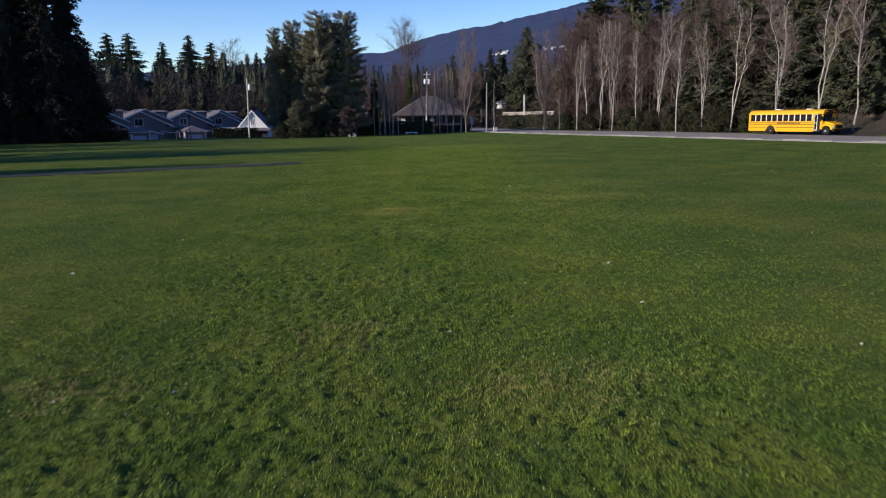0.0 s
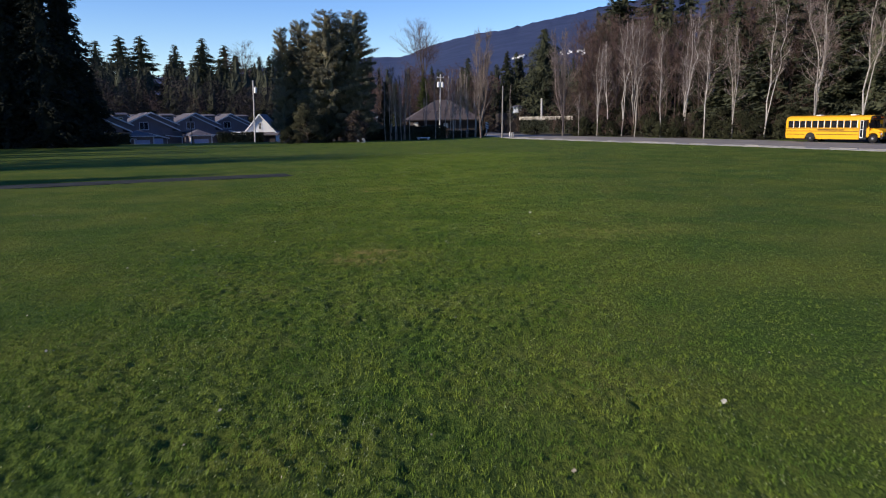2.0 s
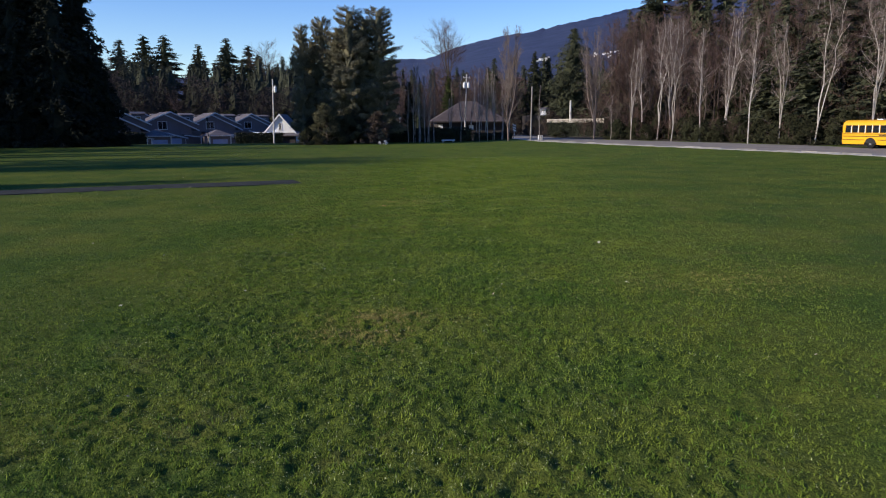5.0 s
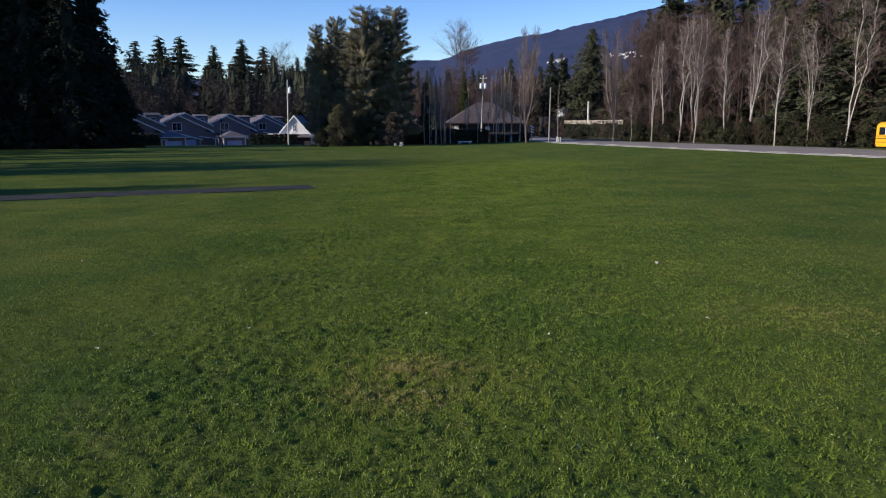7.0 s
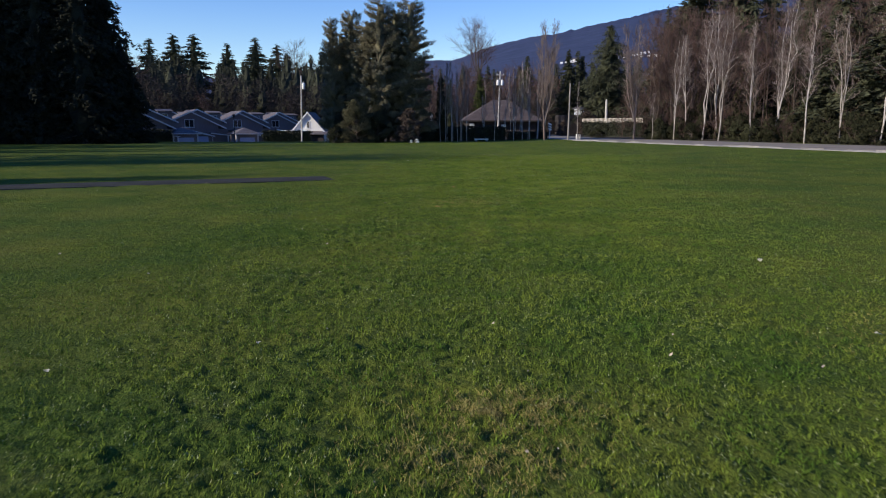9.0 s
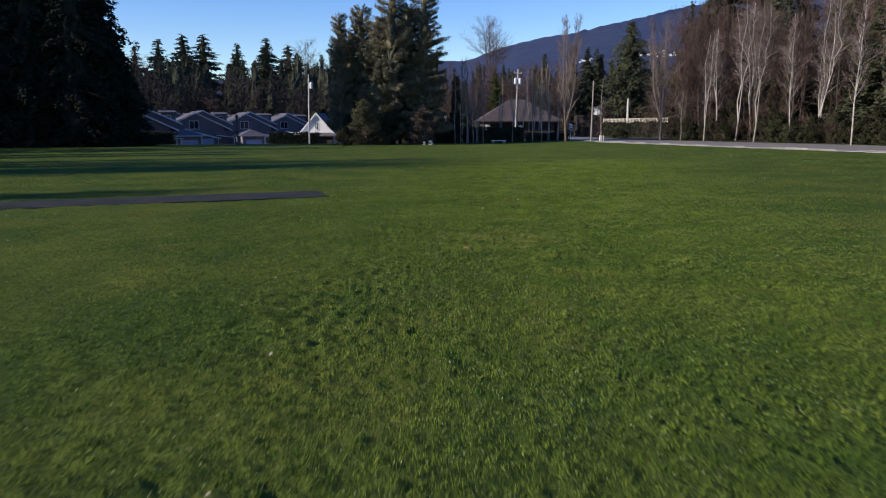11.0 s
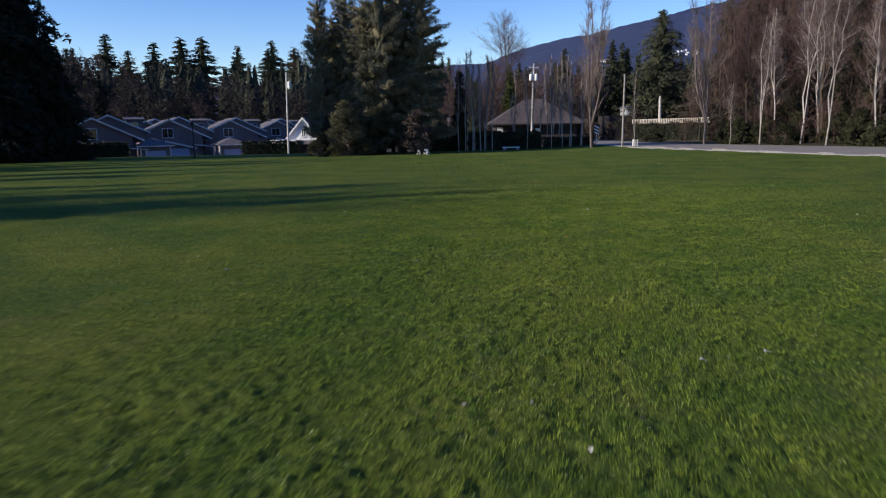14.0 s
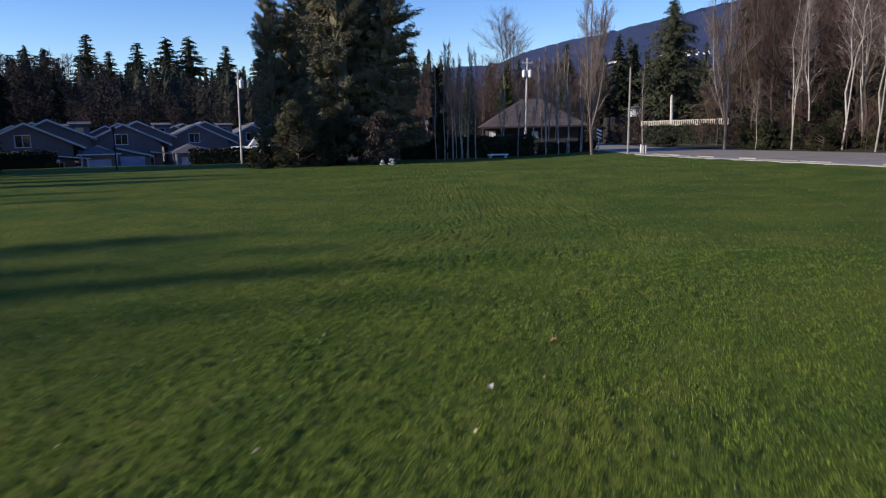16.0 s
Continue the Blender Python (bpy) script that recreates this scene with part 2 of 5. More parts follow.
def conifer(name, h, r, seed, n_branch=170, per=18, size=0.75, bare=0.08, power=0.85, droop=0.35, material=None, label="", m=None, wide=0.5, tip=0.8, tier=0.35, core=0.3):
    rng = np.random.default_rng(seed)
    root = thing(name, label, "tree", "conifers", m=m)
    trunk = Geo().tube([(0, 0, -0.5), (0, 0, h * 0.1), (0.1, 0, h * 0.5), (0, 0.05, h * 0.97)], [h * 0.016, h * 0.013, h * 0.008, 0.03], 8)
    u = np.sort(bare + (0.99 - bare) * rng.uniform(0, 1, n_branch) ** 0.8)
    lop = 0.75 + tier * np.sin(rng.uniform(0, 6.28) + u * 23) * rng.uniform(0, 1, n_branch)
    L = r * (1 - u) ** power * lop * rng.uniform(0.75, 1.2, n_branch) + 0.25
    az = rng.uniform(0, 2 * np.pi, n_branch)
    P, O, S = [], [], []
    for ui, li, ai in zip(u, L, az):
        d = np.array([math.cos(ai), math.sin(ai), 0.0])
        rise = 0.15 * (1 if ui > 0.6 else 0)
        k = max(13, int(1.7 * (per * li / r + 4)))
        s = rng.uniform(0.08, 1.0, k) ** tip
        p = np.outer(s * li, d)
        p[:, 2] += ui * h + rise * li * s - droop * li * s ** 2
        p += rng.normal(0, 0.10, (k, 3)) * (0.4 + li * 0.35)
        P.append(p), O.append(np.repeat(d[None] * 0.8, k, 0)), S.append(np.full(k, size * min(1.05, 1.35 - 0.9 * ui)))
        if li > r * 0.4:
            e = d * li * 0.8
            trunk.tube([(0, 0, ui * h), (e[0] * 0.5, e[1] * 0.5, ui * h - droop * li * 0.2), (e[0], e[1], ui * h - droop * li * 0.6)], [0.05, 0.035, 0.012], 3, False)
    part("trunk", trunk, M_BARK, root)
    v, f = sprays(rng, np.concatenate(P), np.concatenate(O), np.concatenate(S), 0.35, wide)
    if core:
        v2, f2 = inner_mass(rng, h, core * r, power, max(bare, 0.03), 26, 11)
        f, v = np.concatenate([f, len(v) + f2]), np.concatenate([v, v2])
    part("crown", tri_mesh("crown", v, f), material or M_CONIFER, root)
    return root


def clump_tree(name, h, r, seed, clumps=45, per=90, size=0.6, bare=0.15, material=None, label="", category="tree", group="", shape=1.0, m=None, stems=1):
    """A broad evergreen: limbs that end in loose clumps of sprays."""
    rng = np.random.default_rng(seed)
    root = thing(name, label, category, group, m=m)
    trunk = Geo()
    for s in range(stems):
        ox, oy = (rng.normal(0, 0.25 * r, 2) if stems > 1 else (0, 0))
        trunk.tube([(ox * 0.3, oy * 0.3, -0.5), (ox * 0.5, oy * 0.5, h * 0.2), (ox, oy, h * 0.6), (ox * 0.6, oy * 0.6, h * 0.93)], [h * 0.018, h * 0.014, h * 0.008, 0.03], 7)
    P, O = [], []
    for c in range(clumps):
        u = bare + (1 - bare) * (c + rng.uniform()) / clumps
        w = r * (max(0.0, math.sin(math.pi * min(1, 0.18 + 0.80 * u ** shape)))) ** 0.7 * rng.uniform(0.35, 1.0)
        a = rng.uniform(0, 2 * np.pi)
        centre = np.array([w * math.cos(a), w * math.sin(a), u * h * 0.97])
        cr = r * rng.uniform(0.18, 0.36)
        trunk.tube([(0, 0, max(0.2, centre[2] - w * 0.5)), tuple(centre * [0.55, 0.55, 1] - [0, 0, w * 0.22]), tuple(centre)], [0.07, 0.045, 0.015], 3, False)
        per_clump = int(per * 1.6)
        q = rng.normal(0, 1, (per_clump, 3))
        q /= np.linalg.norm(q, axis=1, keepdims=True)
        q *= rng.uniform(0.25, 1.0, (per_clump, 1)) ** 0.5
        P.append(centre + q * cr * [1, 1, 0.65]), O.append(q)
    part("trunk", trunk, M_BARK, root)
    v, f = sprays(rng, np.concatenate(P), np.concatenate(O), size, 0.15, 0.6)
    part("crown", tri_mesh("crown", v, f), material or M_PINE, root)
    return root


def bare_tree(name, h, seed, spread=0.35, limbs=26, twigs=9, bark=None, twig_mat=None, label="", group="", trunk_r=0.011, start=0.18, m=None, lean=0.02, upright=0.8, forks=1, extra=1, gap=0.03, crook=0.13):
    """A leafless tree: leader(s), rising limbs and thin twigs."""
    rng = np.random.default_rng(seed)
    root = thing(name, label, "tree", group, m=m)
    stem, boughs, fine, thread = Geo(), [], [], []
    leaders = []
    for k in range(forks):
        f0 = rng.uniform(0.15, 0.4) if k else 0
        a = rng.uniform(0, 6.28)
        off = np.array([math.cos(a), math.sin(a), 0]) * (h * gap if k else 0)
        pts, z = [], np.linspace(0, 1, 8)
        bend = rng.normal(0, lean, (8, 2)).cumsum(0) * h * 0.28
        for i, zi in enumerate(z):
            zz = f0 + (1 - f0) * zi
            s = min(1, zi * 3)
            pts.append(np.array([bend[i, 0], bend[i, 1], zz * h * (0.97 if k else 1)]) + off * s * (1 + zi) * (1 if k else 0))
        if k:
            i0 = int(f0 * 7)
            pts[0] = leaders[0][i0] * 1.0
        pts[0] = pts[0] - ([0, 0, 0.4] if not k else [0, 0, 0])
        leaders.append(pts)
        r0 = h * trunk_r * (0.6 if k else 1)
        stem.tube(pts, [r0 * (1 - 0.93 * zi) + 0.012 for zi in z], 7)

    def grow(p, d, length, rad, depth):
        if depth == 2:
            thread.append((p, p + (d + rng.normal(0, 0.15, 3)) * length, max(0.012, rad)))
            return
        n = 3 if depth == 0 else 2
        pts, q, dd = [p], p, d
        for _ in range(n):
            dd = dd + rng.normal(0, crook, 3) + np.array([0, 0, 0.10 * upright])
            dd /= np.linalg.norm(dd)
            q = q + dd * length / n
            pts.append(q)
        for i in range(n):
            (boughs if depth == 0 else fine).append((pts[i], pts[i + 1], rad * (1 - i / n * 0.6), rad * (1 - (i + 1) / n * 0.6)))
        if depth < 2:
            k = twigs if depth == 0 else max(2, twigs // 2 * extra)
            for _ in range(k):
                s = rng.uniform(0.15, 1.0)
                i = min(n - 1, int(s * n))
                base = pts[i] + (pts[i + 1] - pts[i]) * (s * n - i)
                nd = dd * 0.9 + rng.normal(0, 0.55, 3) + np.array([0, 0, 0.3 * upright])
                nd /= np.linalg.norm(nd)
                grow(base, nd, length * rng.uniform(0.3, 0.55), rad * 0.5, depth + 1)

    for _ in range(limbs):
        pts = leaders[rng.integers(len(leaders))]
        u = start + (0.97 - start) * rng.uniform() ** 0.9
        i = min(6, int(u * 7))
        p = pts[i] + (pts[i + 1] - pts[i]) * (u * 7 - i)
        a = rng.uniform(0, 2 * np.pi)
        d = np.array([math.cos(a), math.sin(a), upright * rng.uniform(0.6, 1.6)])
        d /= np.linalg.norm(d)
        grow(p, d, h * spread * (1.05 - 0.75 * u) * rng.uniform(0.6, 1.15), h * trunk_r * 0.30 * (1.1 - u), 0)

    def sticks(rows):
        A, B = np.array([q[0] for q in rows]), np.array([q[1] for q in rows])
        ra, rb = np.array([max(0.008, q[2]) for q in rows]), np.array([max(0.006, q[3]) for q in rows])
        d = B - A
        s = np.cross(d, [0.31, 0.55, 0.77])
        s /= np.linalg.norm(s, axis=1, keepdims=True) + 1e-9
        t = np.cross(d, s)
        t /= np.linalg.norm(t, axis=1, keepdims=True) + 1e-9
        ring = [math.cos(2.094 * k) * s + math.sin(2.094 * k) * t for k in range(3)]
        i = np.arange(len(A))[:, None] * 6
        return (np.stack([A + ring[k] * ra[:, None] for k in range(3)] + [B + ring[k] * rb[:, None] for k in range(3)], 1).reshape(-1, 3),
                np.concatenate([i + q for q in ([0, 1, 4], [0, 4, 3], [1, 2, 5], [1, 5, 4], [2, 0, 3], [2, 3, 5])], 0))

    stem.add(*sticks(boughs))
    part("trunk", stem, bark or M_BARK, root)
    v, f = sticks(fine)
    base_n = len(v)
    A, B, w = np.array([q[0] for q in thread]), np.array([q[1] for q in thread]), np.array([q[2] for q in thread])[:, None]
    s = np.cross(B - A, rng.normal(0, 1, A.shape))
    s /= np.linalg.norm(s, axis=1, keepdims=True) + 1e-9
    v = np.concatenate([v, np.stack([A - s * w, A + s * w, B], 1).reshape(-1, 3)])
    f = np.concatenate([f, base_n + np.arange(len(A) * 3).reshape(-1, 3)])
    part("crown", tri_mesh("crown", v, f), twig_mat or M_TWIG, root)
    return root


def at(x, y, z=None, rz=0.0, s=1.0, sz=None, tilt=0.0):
    return pose(x, y, ground_z(x, y) if z is None else z, tilt, 0, rz) @ Matrix.Diagonal((s, s, sz or s, 1))


# ---- ground ----


def smooth(a, b, t):
    t = min(1.0, max(0.0, (t - a) / (b - a)))
    return t * t * (3 - 2 * t)


NEAR_KERB = [(54, -40), (53.5, 20), (51.2, 40), (49.3, 50), (47, 60), (43.6, 75), (39.5, 92), (35.3, 110), (33.2, 121), (33.5, 135), (34.5, 150), (36, 175), (40, 215)]
FAR_KERB = [(66, -40), (65.5, 20), (64, 40), (63.2, 50), (62, 60), (60.6, 75), (58.4, 91), (55.2, 104), (52.2, 113), (48.6, 124), (45.5, 134), (44.0, 146), (44.5, 160), (46, 180), (50, 215)]


def along(line, y):
    for (x0, y0), (x1, y1) in zip(line, line[1:]):
        if y <= y1:
            return x0 + (x1 - x0) * max(0.0, (y - y0)) / (y1 - y0)
    return line[-1][0]


def crest(x):
    return 134 - 2 * smooth(5, 26, x)


def ground_z(x, y):
    z = -1.1 * smooth(0, 18, y - crest(x)) * (1 - smooth(-4, 22, x)) - 0.32 * smooth(95, 134, y) * (1 - smooth(20, 34, x))
    s = x - along(FAR_KERB, y) - 3.0
    z += 6.0 * smooth(0, 26, s) * (1 - smooth(118, 150, y)) + 2.0 * smooth(0, 14, s) * (1 - smooth(72, 90, y))
    z += 14 * smooth(200, 420, y) * smooth(-150, 40, x)
    return z


WALK_X = ([-30, 0, 12, 40, 70, 102, 400], [0.5, 1, 1.8, 6, 13, 13, 13])   # plan of the walked line: x over y
STRIP_END, STRIP_TURN = (-0.5, 44.4), radians(16.5)


def lumps(x, y, step, seed):
    """Smooth random values 0 to 1 over the plan, about step metres apart."""
    rng = np.random.default_rng(seed)
    grid = rng.uniform(0, 1, (512, 512))
    u, v = x / step, y / step
    i, j = np.floor(u).astype(int), np.floor(v).astype(int)
    fu, fv = u - i, v - j
    fu, fv = fu * fu * (3 - 2 * fu), fv * fv * (3 - 2 * fv)
    g = lambda a, b: grid[a % 512, b % 512]
    return (g(i, j) * (1 - fu) + g(i + 1, j) * fu) * (1 - fv) + (g(i, j + 1) * (1 - fu) + g(i + 1, j + 1) * fu) * fv


def on_strip(x, y, margin):
    """Whether plan points lie on the paved strip or within a margin of it."""
    c, s = math.cos(STRIP_TURN), math.sin(STRIP_TURN)
    dx, dy = x - STRIP_END[0], y - STRIP_END[1]
    return ((dx * c + dy * s) < margin) & (np.abs(-dx * s + dy * c) < 1.1 + margin)


def relief(x, y):
    """Height of the tussocky turf over the plain ground."""
    warp = 0.05 * lumps(x, y, 0.16, 41)
    fine = lumps(x + warp, y - warp, 0.075, 42)
    mid = lumps(x * 0.8 + y * 0.6, y * 0.8 - x * 0.6, 0.17, 43)
    wide = lumps(x, y, 0.9, 44)
    rough = 0.55 + 0.9 * lumps(x, y, 1.7, 45)
    z = rough * (0.050 * fine + 0.024 * mid) + 0.03 * wide - 0.055
    return np.where(on_strip(x, y, 0.07), -0.05, z)


def graded(a, b, fine, grow, coarse):
    """Steps from a to b that start fine and grow."""
    out, step = [a], fine
    while abs(out[-1] - b) > coarse:
        step = min(coarse, step * grow)
        out.append(out[-1] + math.copysign(step, b - a))
    return out[1:] + [b]


def build_ground():
    side = graded(3.0, 24, 0.04, 1.035, 1.5) + graded(24, 110, 1.5, 1.1, 3.5) + [140, 200, 330, 700, 1500, 3000]
    us = np.array([-q for q in side[::-1]] + list(np.arange(-3.0, 3.01, 0.04)) + side)
    ys = np.array([-3000, -1000, -300, -100, -50, -24, -12, -5, -1] + list(np.arange(1.0, 57.0, 0.046)) + graded(57.0, 100, 0.046, 1.02, 0.5) + list(np.arange(102, 230, 2.0)) + [245, 270, 300, 350, 420, 700, 1500, 3000])
    x = us[None] + np.interp(ys, *WALK_X)[:, None]
    y = np.repeat(ys[:, None], len(us), 1)
    z = np.zeros_like(x)
    hilly = (y > 94) | (x > 44) & (y > -60)
    z[hilly] = [ground_z(p, q) for p, q in zip(x[hilly], y[hilly])]
    level = (y > 0) & (y < 125) & (x < 42) & (np.abs(us)[None] < 60)
    z[level] += relief(x[level], y[level])
    nx, ny = len(us), len(ys)
    i = (np.arange(ny - 1)[:, None] * nx + np.arange(nx - 1)[None]).ravel()[:, None]
    return tri_mesh("ground", np.stack([x, y, z], 2).reshape(-1, 3), np.concatenate([i, i + 1, i + 1 + nx, i + nx], 1), True)


def grass_material():
    m = bpy.data.materials.new("field_grass")
    m.use_nodes = True
    n, k = m.node_tree.nodes, m.node_tree.links
    p = n["Principled BSDF"]
    g = n.new("ShaderNodeNewGeometry")

    def nz(scale, detail=4, rough=0.55):
        q = n.new("ShaderNodeTexNoise")
        q.inputs["Scale"].default_value, q.inputs["Detail"].default_value, q.inputs["Roughness"].default_value = scale, detail, rough
        k.new(g.outputs["Position"], q.inputs["Vector"])
        return q.outputs["Fac"]

    def ramp(src, a, b, ca, cb):
        q = n.new("ShaderNodeValToRGB")
        q.color_ramp.elements[0].position, q.color_ramp.elements[1].position = a, b
        q.color_ramp.elements[0].color, q.color_ramp.elements[1].color = (*ca, 1), (*cb, 1)
        k.new(src, q.inputs[0])
        return q.outputs[0]

    def mix(fac, a, b, mode="MIX"):
        q = n.new("ShaderNodeMix")
        q.data_type, q.blend_type = "RGBA", mode
        for src, i in ((fac, 0), (a, 6), (b, 7)):
            if isinstance(src, float):
                q.inputs[i].default_value = src
            else:
                k.new(src, q.inputs[i])
        return q.outputs[2]

    # Near-black end of the fine noise paints in shaded pits between the blades.
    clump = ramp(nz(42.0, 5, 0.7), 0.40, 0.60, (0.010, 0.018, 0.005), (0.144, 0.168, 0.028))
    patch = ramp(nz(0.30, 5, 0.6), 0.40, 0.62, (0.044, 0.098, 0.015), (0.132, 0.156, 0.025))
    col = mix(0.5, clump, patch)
    worn = ramp(nz(0.9, 6, 0.7), 0.52, 0.72, (0, 0, 0), (1, 1, 1))
    wide = ramp(nz(0.10, 2), 0.46, 0.62, (0, 0, 0), (0.55, 0.55, 0.55))
    straw = n.new("ShaderNodeRGB")
    straw.outputs[0].default_value = (0.15, 0.122, 0.045, 1)
    col = mix(mix(1.0, worn, wide, "MULTIPLY"), col, straw.outputs[0])
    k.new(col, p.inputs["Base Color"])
    p.inputs["Roughness"].default_value, p.inputs["Specular IOR Level"].default_value = 0.9, 0.06
    last = None
    for scale, deep in ((1.3, 0.08), (12.0, 0.05), (42.0, 0.03)):
        bp = n.new("ShaderNodeBump")
        bp.inputs["Distance"].default_value, bp.inputs["Strength"].default_value = deep, 0.85
        k.new(nz(scale, 4, 0.65), bp.inputs["Height"])
        if last:
            k.new(last, bp.inputs["Normal"])
        last = bp.outputs[0]
    k.new(last, p.inputs["Normal"])
    return m


M_GRASS = grass_material()
M_FLOOR = mat("woodland_floor", (0.022, 0.019, 0.012), (0.050, 0.040, 0.026), 2.5, 0.95, bump=0.8, fine=10)
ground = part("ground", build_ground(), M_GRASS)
ground.data.materials.append(M_FLOOR)
centres = np.zeros(len(ground.data.polygons) * 3, np.float32)
ground.data.polygons.foreach_get("center", centres)
centres = centres.reshape(-1, 3).astype(float)
wood = np.zeros(len(centres), np.int32)
for i in np.nonzero((centres[:, 0] > 44) | (centres[:, 1] > 130))[0]:
    if centres[i, 0] > along(FAR_KERB, centres[i, 1]) + 2.5 or centres[i, 1] > crest(centres[i, 0]) + 5:
        wood[i] = 1
ground.data.polygons.foreach_set("material_index", wood)
tagged(ground, "clumpy green winter turf of a playing field", "ground", kind="structure")


def ribbon(name, left, right, y0, y1, step, lift, material, jitter=0.0, seed=3):
    """A sheet between two lines over the ground, with a thin edge."""
    rng = np.random.default_rng(seed)
    ys = np.arange(y0, y1 + 0.01, step)
    g = Geo()
    rows = []
    for y in ys:
        a, b = left(y) + rng.uniform(-jitter, jitter), right(y)
        rows.append([(a, y, ground_z(a, y) - 0.08), (a, y, ground_z(a, y) + lift), ((a + b) / 2, y, ground_z((a + b) / 2, y) + lift + 0.03), (b, y, ground_z(b, y) + lift), (b, y, ground_z(b, y) - 0.08)])
    flat = [p for r in rows for p in r]
    return part(name, g.add(flat, [(5 * i + k, 5 * i + k + 1, 5 * i + k + 6, 5 * i + k + 5) for i in range(len(rows) - 1) for k in range(4)]), material)


road = ribbon("road", lambda y: along(NEAR_KERB, y) + 1.2, lambda y: along(FAR_KERB, y), -40, 214, 2.0, 0.03, M_ASPHALT)
tagged(road, "pale grey asphalt road along the field", "road", kind="structure")
verge = ribbon("gravel_verge", lambda y: along(NEAR_KERB, y), lambda y: along(NEAR_KERB, y) + 1.5, -40, 150, 0.7, 0.045, M_GRAVEL, 0.35)
tagged(verge, "light gravel verge between grass and road", "verge", kind="structure")

# kerb stones between verge and road
M_KERB = mat("worn_kerb_concrete", (0.17, 0.158, 0.138), (0.34, 0.32, 0.285), 1.6, 0.95, bump=0.4, obj_random=0.3)
kerb = thing("kerb", "pale worn concrete kerb stones along the road", "kerb", kind="structure")
rng = np.random.default_rng(77)
stone, y = None, 24.0
while y < 129:
    L = rng.uniform(1.6, 3.2)
    if rng.uniform() < 0.88:
        x0, x1 = along(NEAR_KERB, y) + 0.9, along(NEAR_KERB, y + L) + 0.9
        q = part("kerb_stone", stone or Geo().box(-0.5, -0.13, -0.15, 0.5, 0.13, 0.15, 0.03), M_KERB, kerb)
        stone = q.data
        q.matrix_basis = pose((x0 + x1) / 2, y + L / 2, rng.uniform(-0.03, 0.03), 0, 0, math.degrees(math.atan2(L, x1 - x0))) @ Matrix.Diagonal((L * 0.98, 1, 1, 1))
    y += L + (rng.uniform(1, 4) if rng.uniform() < 0.15 else 0.05)

# paved strip in the turf
STRIP = Matrix.Translation((*STRIP_END, 0)) @ pose(0, 0, 0, 0, 0, math.degrees(STRIP_TURN))
strip = part("paved_strip", Geo().box(-30, -1.1, -0.1, 0, 1.1, 0.018, 0.012), M_ASPHALT_DARK)
strip.matrix_basis = STRIP
tagged(strip, "dark worn asphalt strip let into the turf", "pavement", kind="structure")

# ---- distance: wooded mountain with a few far houses ----
RIDGE = [(-180, 2.5), (-40, 2.5), (-12, 3.6), (0, 4.6), (4, 5.2), (6, 5.4), (8, 5.95), (10.4, 6.6), (12, 6.9), (15.6, 7.5), (18.9, 8.15), (22.6, 8.6), (27, 9.2), (40, 10.5), (70, 11), (110, 6), (180, 2.5)]


def mountain_z(az, r):
    el = np.interp(az, [a for a, _ in RIDGE], [e for _, e in RIDGE])
    top = 3000 * math.tan(radians(el))
    u = min(1.0, max(0.0, (r - 700) / 2300))
    x, y = r * math.sin(radians(az)), r * math.cos(radians(az))
    rough = noise.fractal(Vector((x / 260, y / 260, 3.0)), 0.9, 2.1, 6)
    return top * u + rough * 14 * u - 12 * (1 - u)


def build_mountain():
    azs, rs = np.arange(-70, 110, 0.3), np.array([700, 900, 1100, 1300, 1500, 1750, 2000, 2250, 2500, 2750, 3000, 3200])
    v = []
    for r in rs:
        for a in azs:
            z = mountain_z(a, r) if r < 3100 else -40
            v.append((r * math.sin(radians(a)), r * math.cos(radians(a)), z + (6 * noise.noise(Vector((a * 4.1, r, 0))) if r > 2400 else 0)))
    na = len(azs)
    i = (np.arange(len(rs) - 1)[:, None] * na + np.arange(na - 1)[None]).ravel()[:, None]
    return tri_mesh("mountain", v, np.concatenate([i, i + 1, i + 1 + na, i + na], 1), True)


# Distance haze is put into this forest's blue base colour.
M_MOUNTAIN = mat("haze_blue_forest", (0.015, 0.026, 0.064), (0.034, 0.048, 0.102), 70.0, 0.95, bump=0.6, fine=6)
mountain = tagged(part("backdrop_mountain", build_mountain(), M_MOUNTAIN), "wooded mountain slope far away, haze painted in as blue", "mountain", kind="structure")


def far_house():
    root = thing("hillside_house", "tiny white house far up on the hillside", "house", "hillside houses")
    part("wall", Geo().box(-4.5, -4, -4, 4.5, 4, 4), M_WHITE, root)
    part("roof", Geo().prism([(-5, 4), (5, 4), (0, 7)], "x", -5, 5), M_ROOF, root)
    return root


rng = np.random.default_rng(5)
first = None
for k in range(40):
    a = rng.uniform(14.7, 16.1) if k < 14 else rng.uniform(18.9, 22.4)
    r = 1535 + rng.normal(0, 14) if k < 14 else 1470 - (a - 18.9) * 8 + rng.normal(0, 26)
    m = pose(r * math.sin(radians(a)), r * math.cos(radians(a)), mountain_z(a, r) + 2, 0, 0, -a + rng.uniform(-30, 30)) @ Matrix.Diagonal((rng.uniform(0.25, 0.6), 0.5, rng.uniform(0.3, 0.5), 1))
    if first is None:
        first = far_house()
        first.matrix_basis = pose(*m.translation, 0, 0, -a)
    else:
        copy_thing(first, m)

# ---- school bus ----


